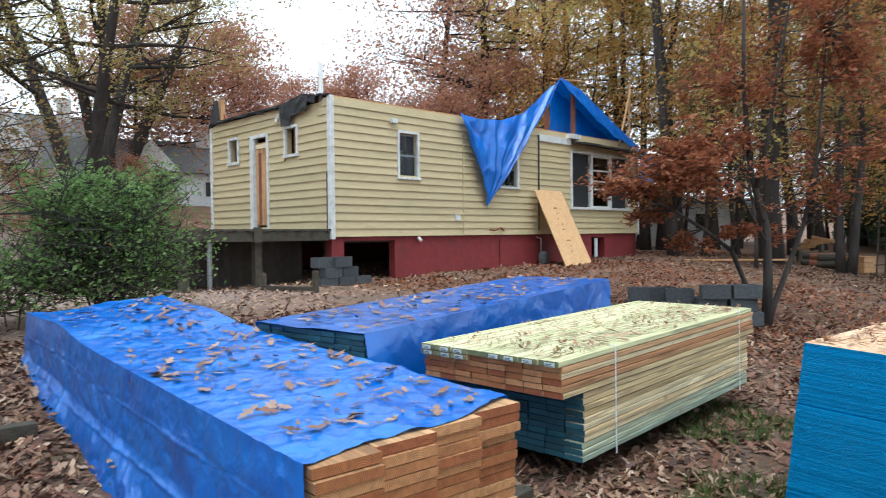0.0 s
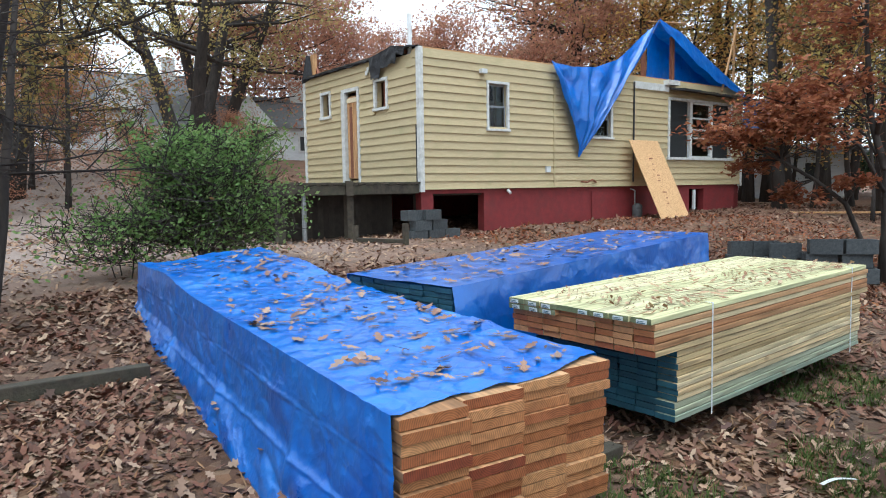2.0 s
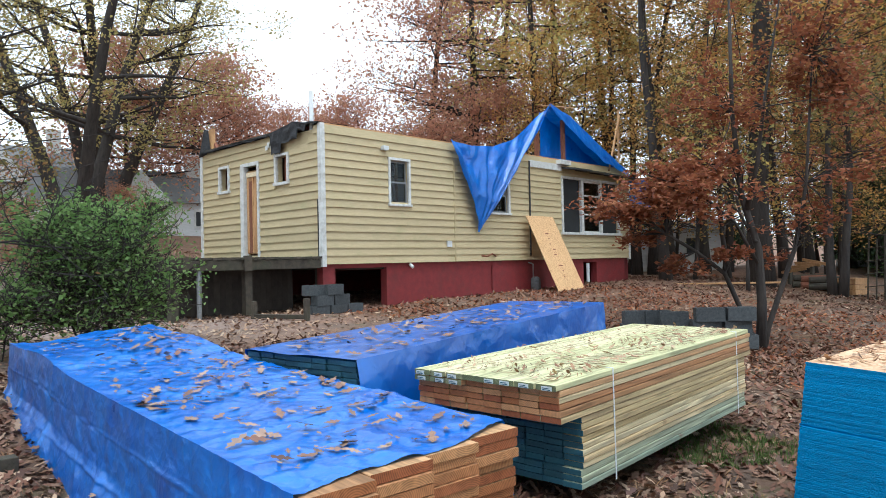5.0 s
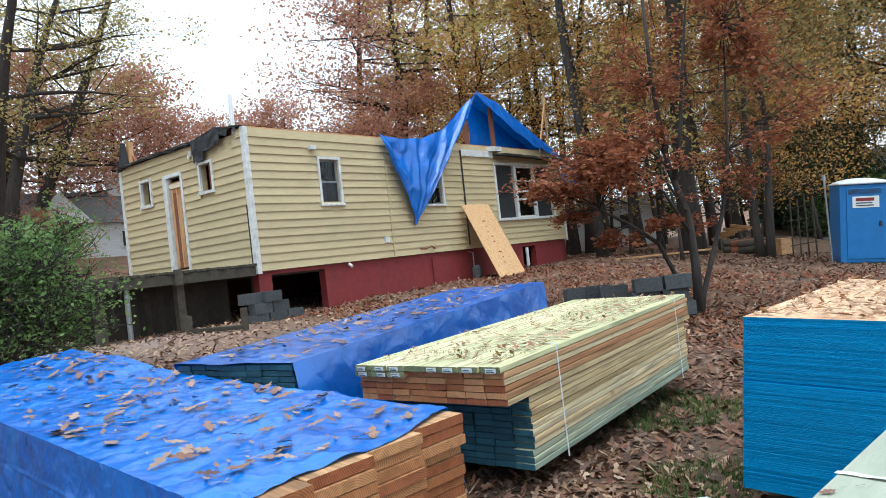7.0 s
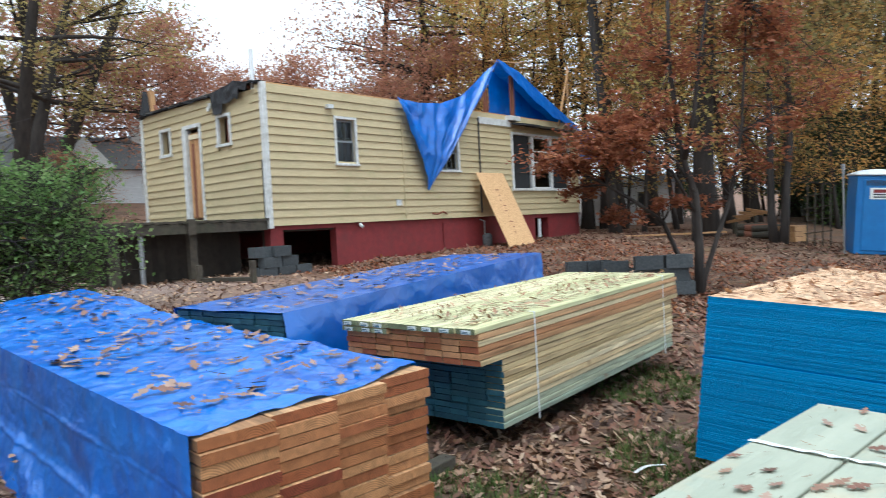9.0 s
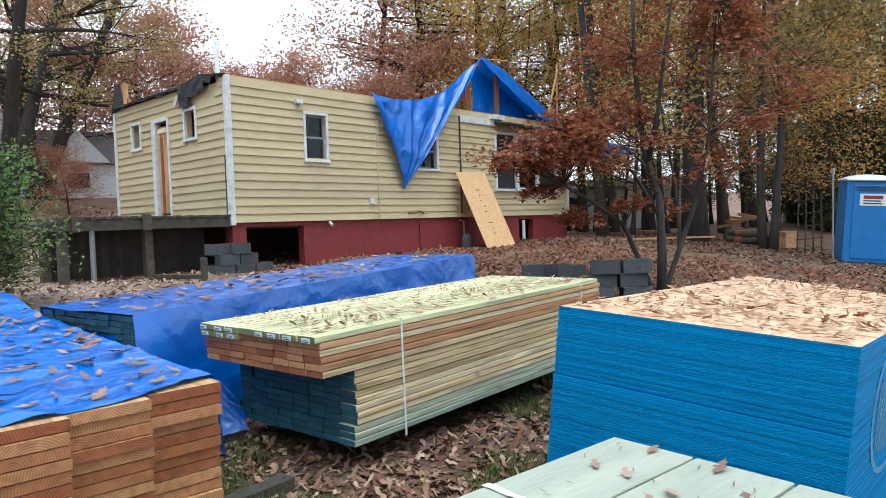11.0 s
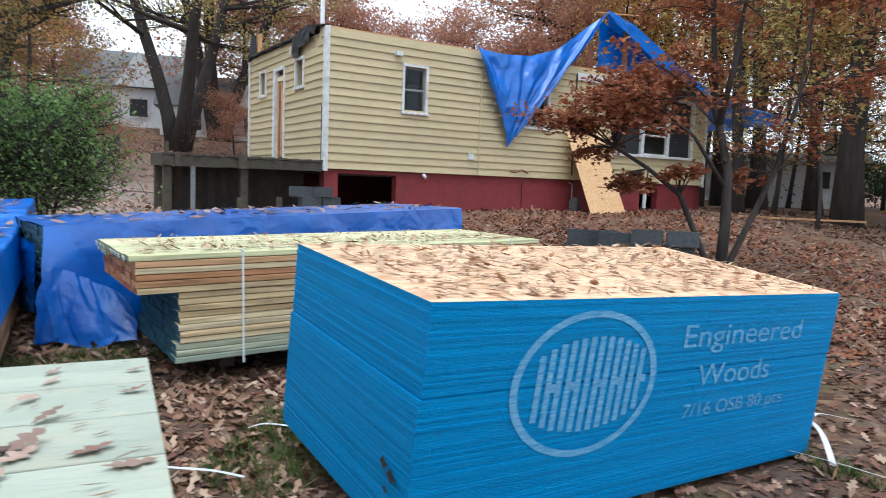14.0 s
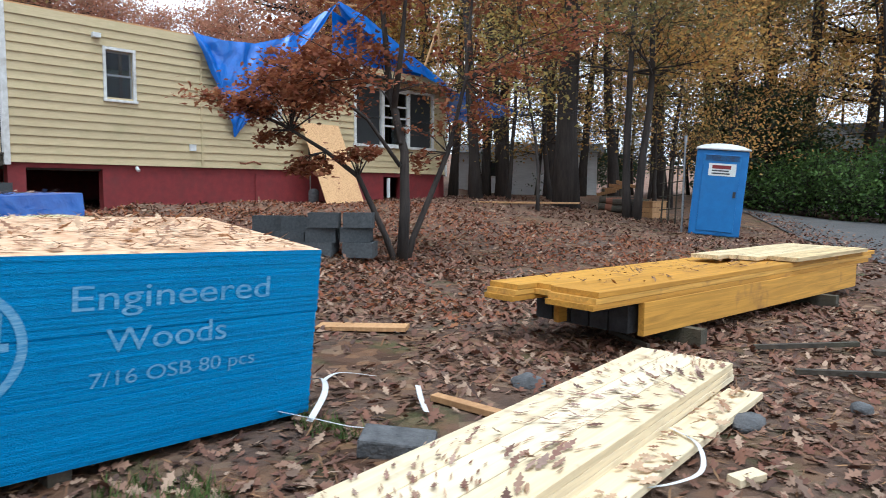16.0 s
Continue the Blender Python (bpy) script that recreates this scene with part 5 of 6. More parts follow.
def make_maple():
    """Four stems from one foot, and flat sprays of leaves, most of them towards the house and low down."""
    r = random.Random(5)
    wood, crown = Shape(), Shape()

    def at(x, z, d=0.0):
        return RIGHT * x + AWAY * d + Vector((0, 0, z))

    stems = (
        ([(0, -0.15, 0), (0.03, 0.7, 0.02), (0.02, 1.5, 0.05), (-0.15, 2.3, 0.1), (-0.3, 3.6, 0.1), (-0.25, 5.6, 0.2)], 0.085),
        ([(-0.1, 2.1, 0.08), (0.0, 2.8, -0.1), (0.1, 3.6, -0.2), (0.35, 5.4, -0.3)], 0.045),
        ([(-0.05, -0.1, -0.05), (-0.2, 0.35, -0.1), (-0.55, 1.15, -0.2), (-0.97, 1.48, -0.3), (-1.4, 1.75, -0.35), (-2.1, 2.1, -0.4)], 0.05),
        ([(0.05, -0.1, 0.05), (0.15, 0.3, 0.1), (0.63, 1.5, 0.2), (0.85, 2.5, 0.3), (1.0, 4.5, 0.3)], 0.055),
        ([(0.0, 1.3, 0.0), (-0.4, 1.9, -0.3), (-1.0, 2.35, -0.5), (-1.7, 2.6, -0.6)], 0.03),
        ([(0.0, 1.6, 0.0), (-0.1, 2.1, 0.5), (-0.5, 2.6, 1.0)], 0.03),
    )
    ends = []
    for pts, rad in stems:
        p = [at(x, z, d) + Vector((r.uniform(-0.02, 0.02), r.uniform(-0.02, 0.02), 0)) for x, z, d in pts]
        wood.tube(p, [rad * (1 - 0.75 * k / (len(p) - 1)) for k in range(len(p))], 8)
        ends += p[2:]
    sprays = ((-1.4, 2.2, -0.3, 1.0, 0.28, 1700), (-1.15, 2.5, -0.5, 0.8, 0.2, 1300), (-0.8, 2.85, 0.2, 0.75, 0.2, 900), (-1.9, 2.05, -0.4, 0.55, 0.2, 700), (-1.15, 2.35, 0.5, 0.7, 0.25, 800),
              (-1.2, 1.25, -0.3, 0.5, 0.12, 380), (-0.4, 1.5, -0.3, 0.4, 0.12, 260), (0.4, 2.3, 0.1, 0.4, 0.15, 110), (0.9, 2.9, 0.3, 0.5, 0.25, 90), (0.3, 3.5, -0.3, 0.8, 0.4, 230), (-0.3, 3.9, 0.1, 0.9, 0.5, 260),
              (-0.2, 4.9, 0.1, 0.9, 0.6, 300), (0.9, 4.2, 0.3, 0.7, 0.5, 260), (-1.5, 1.7, 0.1, 0.5, 0.15, 350), (0.2, 1.35, 0.4, 0.35, 0.1, 140),
              (-0.6, 3.7, 0.3, 0.8, 0.35, 520), (0.4, 4.2, 0.2, 0.9, 0.4, 420), (1.2, 3.6, 0.4, 0.8, 0.35, 330), (1.6, 2.6, 0.5, 0.7, 0.25, 300), (2.1, 3.2, 0.6, 0.7, 0.3, 260), (1.4, 2.0, 0.3, 0.5, 0.15, 150), (0.6, 1.9, 0.2, 0.5, 0.2, 130),
              (1.2, 4.6, 0.4, 0.9, 0.45, 480), (2.0, 4.2, 0.6, 0.9, 0.4, 480), (2.6, 3.4, 0.7, 0.8, 0.3, 320), (0.6, 5.4, 0.2, 1.0, 0.5, 420), (1.8, 5.4, 0.5, 1.0, 0.5, 380))
    verts, faces = [], []
    for x, z, d, w, h, n in sprays:
        c = at(x, z, d)
        twigs = []
        for _ in range(max(5, n // 70)):
            tip = c + Vector((r.gauss(0, 0.5) * w, r.gauss(0, 0.5) * w, r.gauss(0, 0.6) * h))
            near = min(ends, key=lambda e: (e - c).length + r.uniform(0, 0.3))
            mid = (near + tip) / 2 + Vector((r.uniform(-0.08, 0.08), r.uniform(-0.08, 0.08), 0.06))
            wood.tube([near, mid, tip], [0.012, 0.008, 0.004], 4, cap=False)
            twigs += [mid.lerp(tip, q) for q in (0.4, 0.7, 1.0)]
        for _ in range(int(n * 1.25)):
            p = r.choice(twigs) + Vector((r.gauss(0, 0.13) * w, r.gauss(0, 0.13) * w, r.gauss(0, 0.3) * h))
            a = Vector((r.gauss(0, 1), r.gauss(0, 1), r.gauss(0, 0.4) - 0.2)).normalized()
            b = a.cross(Vector((r.gauss(0, 0.5), r.gauss(0, 0.5), 1))).normalized()
            sz = 0.075 * r.uniform(0.6, 1.35)
            i = len(verts)
            verts += [p - a * sz * 0.5, p + b * sz * 0.45 - a * sz * 0.1, p + b * sz * 0.18 + a * sz * 0.15, p + a * sz * 0.7, p - b * sz * 0.18 + a * sz * 0.15, p - b * sz * 0.45 - a * sz * 0.1]
            faces.append(tuple(range(i, i + 6)))
    crown.add(verts, faces)
    t = thing("maple_tree", pose(-3.55, 11.1, ground_z(-3.55, 11.1)), "small multi-stemmed maple with rust-red leaf sprays", "tree")
    part("trunk", wood, BARK, t, smooth=True)
    part("crown", crown, LEAF_RED, t)


make_maple()
dog = tree("dogwood_tree", -7.4, 0.9, 5, "dark low-branching dogwood almost bare of leaves", LEAF_OLIVE, height=4.4, radius=0.06, first=0.25, spread=2.2, leaves=260, leaf=0.035, forks=3, up=0.3)
shrub = tree("shrub", -8.85, 3.6, 9, "green privet shrub with many thin upright stems", LEAF_GREEN, category="shrub", height=1.65, radius=0.016, first=0.12, spread=0.9,
             leaves=15000, leaf=0.043, forks=13, up=1.1, density=0.5, clump=0.6)
weeds = tree("shrub", -8.75, 2.55, 10, "sparse low green shrub with bare twigs showing", LEAF_GREEN, category="shrub", height=0.85, radius=0.009, first=0.1, spread=0.85, leaves=1500, leaf=0.05, forks=5, up=0.5, density=0.0, clump=0.6)

# the wood: a few kinds, each repeated with other turns and sizes
KINDS = []
for i, (lm, lab, kw) in enumerate((
        (LEAF_PINK, "tall oak with russet autumn leaves", dict(height=15, radius=0.28, first=0.3, spread=5.0, leaves=11400, leaf=0.126)),
        (LEAF_ORANGE, "tall hardwood with orange-brown autumn leaves", dict(height=17, radius=0.3, first=0.28, spread=4.8, leaves=8800, leaf=0.126)),
        (LEAF_YELLOW, "tall tree with yellow-green autumn leaves", dict(height=16, radius=0.24, first=0.3, spread=4.5, leaves=8200, leaf=0.126)),
        (LEAF_RED, "low rust-red tree under the oaks", dict(height=8, radius=0.11, first=0.2, spread=3.0, leaves=10400, leaf=0.107)),
        (LEAF_OLIVE, "slim young tree with olive leaves", dict(height=9, radius=0.08, first=0.15, spread=2.8, leaves=5600, leaf=0.090)),
        (LEAF_PINE, "tall pine with a high dark green crown", dict(height=19, radius=0.3, first=0.5, spread=3.2, leaves=9200, leaf=0.162)),
        (LEAF_PINK, "low spreading tree with pinkish-brown leaves", dict(height=7, radius=0.14, first=0.2, spread=3.6, leaves=11400, leaf=0.117)),
        (LEAF_CANOPY, "great forked oak with thin olive leaves", dict(height=15, radius=0.3, first=0.25, spread=6.0, leaves=16600, leaf=0.103, up=0.9, forks=3, clump=0.28)),
        (LEAF_ORANGE, "slender tree with copper leaves", dict(height=9, radius=0.09, first=0.1, spread=2.8, leaves=5600, leaf=0.090)),
        (LEAF_ORANGE, "tall bare trunk with few high leaves", dict(height=14, radius=0.17, first=0.55, spread=2.8, leaves=2600, leaf=0.126)),
        (LEAF_PINE, "low dark green thicket under the trees", dict(height=3.0, radius=0.05, first=0.05, spread=2.4, leaves=6600, leaf=0.143)),
)):
    wood, crown = grow(100 + i, density=0.6, **kw)
    KINDS.append((wood.mesh("trunk", BARK, True), crown.mesh("crown", lm), lab))

WOOD = (
    # kind, degrees left of north, distance, turn, scale
    (7, 76, 29, 0, 1.0), (7, 73, 35, 215, 1.1), (7, 90, 22, 120, 0.8), (5, 88, 46, 20, 0.8), (6, 86, 40, 200, 1.0), (6, 71, 38, 0, 1.25), (6, 66, 40, 90, 1.3), (6, 63, 42, 180, 1.2), (6, 59, 46, 30, 1.0), (6, 55, 46, 130, 1.05), 
    (6, 51, 44, 300, 1.15), (0, 47, 34, 40, 1.0), (0, 43, 30, 160, 1.05), (1, 40, 34, 80, 1.0), (2, 37, 27, 300, 1.0), (1, 35, 31, 30, 1.0), (2, 31, 30, 210, 1.05), (1, 28, 27, 140, 0.85),
    (6, 42, 40, 260, 1.0), (6, 45, 27, 70, 1.0), (8, 39, 25, 10, 1.0), (8, 35, 24.5, 130, 1.0), (9, 32, 26, 200, 1.0),
    (5, 20.3, 19.8, 0, 1.1), (9, 27, 23.5, 77, 1.2), (1, 24, 27, 140, 0.8), (4, 25.5, 20.5, 11, 0.9), (8, 22.5, 22, 160, 1.0), (9, 28, 20, 80, 1.0), (8, 14, 25, 200, 1.0),
    (5, 16, 30, 33, 1.0), (2, 11, 31, 99, 0.9), (1, 13, 36, 155, 1.0), (5, 7, 34, 290, 1.0), (5, 9, 38, 190, 0.9), (1, 3, 36, 20, 1.0), (2, -1, 38, 40, 1.0), (9, 0.5, 30, 100, 1.1), (9, 18, 24, 10, 1.1), (2, 22, 29, 70, 0.8), (2, 29.5, 27, 170, 0.8), (4, 15, 24.5, 210, 0.9),  (5, -5, 37, 140, 1.0), (2, -9, 36, 260, 1.0), (1, -14, 34, 10, 1.0),
    (8, 19, 35, 120, 1.0), (4, 15, 37, 220, 1.1), (8, 12, 40, 320, 1.1), (4, 9, 42, 70, 1.1), (8, 5, 42, 170, 1.1), (8, 1, 40, 90, 1.1), (4, -3, 40, 190, 1.1), (8, -8, 39, 290, 1.1), (4, 16.5, 28.5, 330, 0.8), (8, 10, 29, 60, 1.0), (4, 8.5, 31, 160, 1.2), (8, 1, 31, 260, 1.2), (4, -4, 33, 0, 1.2),
    (8, 88, 24, 40, 0.9), (4, 87, 20, 10, 0.9), (4, 92, 19, 200, 1.0), (6, 85, 27, 120, 0.6), (2, 97, 38, 205, 1.0), (0, 108, 36, 144, 1.0), (6, 94, 44, 100, 1.3), 
    (8, 26, 31, 60, 1.0), (4, 20, 33, 200, 1.0), (4, 30, 29, 20, 1.1), (10, 24, 36, 140, 0.7), (10, 29, 33, 240, 0.7), (4, 23, 34, 90, 1.0),
    (10, 14, 37, 200, 1.0), (10, 10, 36, 260, 1.0), (10, 6.5, 38, 30, 1.0), (10, 21, 40, 100, 0.7), (5, 1.5, 35, 0, 0.9), (5, 10, 40, 80, 1.0), (5, -2, 33, 200, 0.9), (1, 7, 40, 60, 1.0), (2, 2.5, 39, 130, 1.0), (1, -2, 40, 190, 1.0),
    # this row: unseen trees added behind the camera to cut low sky light
    (5, 155, 15, 40, 0.9), (2, 182, 14, 20, 0.9), (0, 200, 17, 200, 1.0), (1, 222, 16, 90, 0.9), (8, 168, 12, 10, 1.0), (8, 196, 12, 170, 1.0), (10, 180, 13, 0, 1.0), (10, 150, 13, 80, 1.0), (10, 215, 13, 160, 1.0),
    (1, 170, 18, 0, 1.0), (0, 140, 20, 60, 1.0), (2, -100, 16, 120, 1.0), (1, -60, 20, 200, 1.0),
)
for k, az, dist, turn, sc in WOOD:
    tm, cm, lab = KINDS[k]
    x, y = -dist * math.sin(radians(az)), 3 + dist * math.cos(radians(az))
    t = thing("tree", pose(x, y, ground_z(x, y), 3.5 * math.sin(turn * 1.7 + dist), 3.5 * math.cos(turn * 2.3 + az), turn) @ Matrix.Scale(sc, 4), lab, "tree", "trees of the wood")
    part("trunk", tm, None, t)
    part("crown", cm, None, t)
for x, y, sc, turn in ((-20, 6, 0.3, 0), (-25, 4, 0.36, 140), (-19, 2.0, 0.28, 200), (-27, 12, 0.36, 260)):
    tm, cm, lab = KINDS[6]
    t = thing("shrub", pose(x, y, ground_z(x, y) - 0.2, 0, 0, turn) @ Matrix.Scale(sc, 4), "low russet brush on the slope", "shrub", "brush on the slope")
    part("stem", tm, None, t)
    part("crown", cm, None, t)
# leaning twin trunks by the log pile
for k, (lean, sd) in enumerate((((-0.02, 0.0), 41), ((0.16, 0.05), 42))):
    tree("tree", -4.95 + 0.2 * k, 21.5, sd, "dark slender trunk leaning over the yard's edge", LEAF_OLIVE if k else LEAF_ORANGE, group="twin trunks", height=9, radius=0.12, first=0.35, spread=4.2, leaves=7500, leaf=0.1, lean=lean)
tree("tree", -6.55, 19.5, 44, "thin straight sapling with few leaves", LEAF_YELLOW, height=6, radius=0.05, first=0.4, spread=1.4, leaves=900, leaf=0.1)
for x, y, sd, sc in ((-4.5, 33.4, 61, 0.9), (-2.9, 33.6, 62, 1.35), (-1.5, 33.2, 63, 1.1), (0.0, 33.6, 64, 1.6), (1.8, 33.3, 66, 1.3)):
    tree("shrub", x, y, sd, "broad bright green shrub beside the drive", LEAF_BRIGHT, category="shrub", group="shrubs by the drive", height=1.7 * sc, radius=0.03, first=0.1, spread=1.2, leaves=5500, leaf=0.1, forks=7, up=0.6)
tree("evergreen_tree", -5.1, 34.5, 65, "dark bushy evergreen behind the drive", LEAF_PINE, height=4.6, radius=0.1, first=0.08, spread=1.9, leaves=14000, leaf=0.14, forks=2)


# ---- stencil on the OSB ----
def on_face(a, b, out=0.0026):
    """A point of the stack's front: a metres along it, b metres above its foot."""
    u, v = a / 2.463, b / 0.855
    lo, hi = lerp(O_BOT[1], O_BOT[2], u), lerp(O_TOP[1], O_TOP[2], u)
    return lerp(lo, hi, v) + Vector((out, 0, 0))


def lettering(text, a0, a1, b0, cap):
    cu = bpy.data.curves.new("letters", "FONT")
    cu.body = text
    ob = new("letters", cu)
    bpy.context.view_layer.update()
    me = bpy.data.meshes.new_from_object(ob.evaluated_get(bpy.context.evaluated_depsgraph_get()))
    bpy.data.objects.remove(ob)
    xs = [v.co.x for v in me.vertices]
    k = (a1 - a0) / (max(xs) - min(xs))
    for v in me.vertices:
        v.co = on_face(a0 + (v.co.x - min(xs)) * k, b0 + v.co.y * cap / 0.73)
    root = list(range(len(me.vertices)))

    def top(i):
        while root[i] != i:
            i = root[i]
        return i

    for p in me.polygons:
        vs = list(p.vertices)
        for v in vs[1:]:
            root[top(v)] = top(vs[0])
    pieces = {}
    for p in me.polygons:
        pieces.setdefault(top(p.vertices[0]), []).append(p)
    for polys in pieces.values():
        ids = sorted({v for p in polys for v in p.vertices})
        at = {v: i for i, v in enumerate(ids)}
        part("letter", Shape().add([me.vertices[v].co for v in ids], [[at[v] for v in p.vertices] for p in polys]), STENCIL, osb)
    bpy.data.meshes.remove(me)


lettering("Engineered", 1.27, 2.16, 0.635, 0.105)
lettering("Woods", 1.40, 1.94, 0.455, 0.105)
lettering("7/16 OSB 80 pcs", 1.34, 2.10, 0.318, 0.065)
ring = Shape()
N = 72
for r, off in ((1.0, 0), (0.91, 0)):
    ring.v += [tuple(on_face(0.74 + 0.38 * r * math.cos(2 * math.pi * k / N), 0.525 + 0.285 * r * math.sin(2 * math.pi * k / N))) for k in range(N)]
for k in range(N):
    ring.f.append((k, (k + 1) % N, N + (k + 1) % N, N + k))
    ring.m.append(0)
part("emblem_ring", ring, STENCIL, osb, "faded white oval outline")
for k in range(12):
    a = 0.475 + k * 0.048
    h = 0.185 * math.sqrt(max(0.1, 1 - ((a - 0.74) / 0.36) ** 2))
    s = Shape().add([on_face(a + dx + 0.05 * db, 0.525 + db) for dx, db in ((0, -h), (0.027, -h), (0.027, h), (0, h))], ((0, 1, 2, 3),))
    part("emblem_bar", s, STENCIL, osb)
    if k % 5 in (1, 3):
        s = Shape().add([on_face(a + 0.02 + dx, 0.525 + db) for dx, db in ((0, -0.016), (0.035, -0.016), (0.035, 0.016), (0, 0.016))], ((0, 1, 2, 3),))
        part("emblem_bar", s, STENCIL, osb)


# ---- fallen leaves ----
def leaf_outline():
    half = [(0.0, -0.62), (0.03, -0.42), (0.2, -0.3), (0.1, -0.16), (0.33, -0.02), (0.13, 0.1), (0.24, 0.26), (0.08, 0.34), (0.0, 0.52)]
    pts = half + [(-x, y) for x, y in half[-2:0:-1]]
    return np.array(pts)


OUT = leaf_outline()
HALF = [(0, -0.62), (0.025, -0.45), (0.12, -0.4), (0.2, -0.33), (0.16, -0.27), (0.09, -0.2), (0.2, -0.14), (0.32, -0.05), (0.34, 0.02), (0.25, 0.04), (0.12, 0.08), (0.2, 0.17), (0.25, 0.26), (0.18, 0.29), (0.09, 0.33), (0.06, 0.45), (0, 0.54)]
FINE = np.array(HALF + [(-0.9 * x, y + 0.04 * math.sin(20 * y)) for x, y in HALF[-2:0:-1]])


def scatter(name, label, places, size, material, seed, m=None, slim=1.0, tilt=0.25, curl=0.5, lift=0.004, outline=OUT):
    """Leaves lying at the given places, each turned, tilted and curled by chance; one mesh."""
    rs = np.random.RandomState(seed)
    p = np.asarray(places, float)
    n = len(p)
    sz = size * rs.uniform(0.6, 1.35, n)[:, None]
    yaw, tx, ty = rs.uniform(0, 6.283, n), rs.normal(0, tilt, n), rs.normal(0, tilt, n)
    x, y = outline[None, :, 0] * sz * slim, outline[None, :, 1] * sz
    z = x * tx[:, None] + y * ty[:, None] + curl * rs.uniform(-0.4, 1, n)[:, None] * (x * x + 0.5 * y * y) / sz
    z = z - z.min(axis=1, keepdims=True) + lift
    c, s = np.cos(yaw)[:, None], np.sin(yaw)[:, None]
    v = np.stack([p[:, 0:1] + x * c - y * s, p[:, 1:2] + x * s + y * c, p[:, 2:3] + z], -1).reshape(-1, 3)
    k = outline.shape[0]
    me = bpy.data.meshes.new(name)
    me.from_pydata(v.tolist(), [], np.arange(n * k).reshape(n, k).tolist())
    me.materials.append(material)
    ob = new(name, me)
    if m is not None:
        ob.matrix_basis = m
    return tagged(ob, label, "leaves", kind="stuff")


PLAIN = np.array([(0.0, -0.55), (0.26, -0.28), (0.12, 0.0), (0.22, 0.26), (0.0, 0.5), (-0.24, 0.2), (-0.1, -0.06), (-0.28, -0.24)])
SLIM = np.array([(0.0, -0.5), (0.09, -0.1), (0.05, 0.3), (0.0, 0.5), (-0.08, 0.1)])
rs = np.random.RandomState(4)


def yard_points(n, x0, x1, y0, y1, patch=0.0):
    out = []
    while len(out) < n:
        x, y = rs.uniform(x0, x1), rs.uniform(y0, y1)
        if patch and noise.noise((x * 0.8, y * 0.8, 3)) + 0.4 * noise.noise((x * 3, y * 3, 8)) < rs.uniform(-patch, patch) - 0.1:
            continue
        if y > 15.5 and x > 2.1 - (y - 16.3) * 0.45 and rs.uniform() > 0.06:
            continue
        out.append((x, y, ground_rough(x, y)))
    return out


scatter("fallen_leaves", "brown and tan oak leaves carpeting the yard", yard_points(43000, -8, 4.5, -0.5, 12.5, 0.5), 0.071, LEAF_GROUND, 1, tilt=0.35)
scatter("fallen_leaves", "brown oak leaves over the yard's far side", yard_points(32000, -16, 3.5, 9, 24, 0.6), 0.078, LEAF_GROUND, 2, tilt=0.35, outline=PLAIN)
scatter("fallen_leaves", "brown leaves round the deck and shrub", yard_points(13000, -16, -4, -3, 9, 0.8), 0.07, LEAF_TOP, 3, tilt=0.35, outline=PLAIN)
scatter("fallen_leaves", "dead leaves over the slope behind the deck", yard_points(9000, -38, -15, -6, 14, 0.6), 0.13, LEAF_TOP, 9, tilt=0.35, outline=PLAIN)
scatter("fallen_leaves", "red-brown maple leaves under the small maple", yard_points(9000, -10.5, -0.5, 8.5, 17.5, 0.7), 0.075, LEAF_RED, 12, tilt=0.35, outline=PLAIN)
scatter("fallen_leaves", "small tan leaves beside the covered stack", yard_points(9000, -6.5, -0.8, -0.8, 1.5, 0.9), 0.058, LEAF_GROUND, 14, tilt=0.4, outline=PLAIN)
verge = [(x, y, ground_rough(x, y) + 0.035) for x, y in ((1.9 - (q - 16.3) * 0.45 + abs(rs.normal(0, 0.8)), q) for q in rs.uniform(15.8, 31, 1600))]
scatter("fallen_leaves", "dead leaves blown over the drive's edge", verge, 0.08, LEAF_GROUND, 15, tilt=0.3, outline=PLAIN)
scatter("fallen_leaves", "pale tan leaves among the grass by the stacks", yard_points(4200, -3.2, 1.4, 0.9, 4.6, 0.5), 0.062, LEAF_TOP, 16, tilt=0.4, outline=PLAIN)
scatter("leaf_litter", "broken dark leaf bits and twigs on earth", yard_points(16000, -6, 4, 0, 12, 0.3), 0.07, NEEDLES, 6, slim=0.7, tilt=0.4, outline=SLIM)


def grass_tufts(n, seed):
    r = random.Random(seed)
    s = Shape()
    k = 0
    while k < n:
        x, y = r.uniform(-3.2, 1.2), r.uniform(0.4, 6.5)
        if noise.noise((x * 1.1, y * 1.1, 12)) < 0.05:
            continue
        k += 1
        z = ground_rough(x, y)
        for _ in range(5):
            a, h, w = r.uniform(0, 6.28), r.uniform(0.03, 0.085), 0.004
            px, py = x + r.gauss(0, 0.02), y + r.gauss(0, 0.02)
            s.add([(px - w * math.sin(a), py + w * math.cos(a), z), (px + w * math.sin(a), py - w * math.cos(a), z), (px + h * 0.7 * math.cos(a), py + h * 0.7 * math.sin(a), z + h)], ((0, 1, 2),))
    tagged(part("grass", s, GRASS), "thin short grass growing through the leaves", "grass", kind="stuff")


grass_tufts(5200, 3)


def top_leaves(name_label, m, n, w, length, z, size, mat_, seed, x0=0.0, y0=0.0, **kw):
    r = np.random.RandomState(seed)
    pts = np.stack([x0 + r.uniform(0.02, 0.98, n) * w, y0 + r.uniform(0.01, 0.99, n) * length, np.full(n, z)], -1)
    return scatter("fallen_leaves", name_label, pts, size, mat_, seed, m=m, **kw)


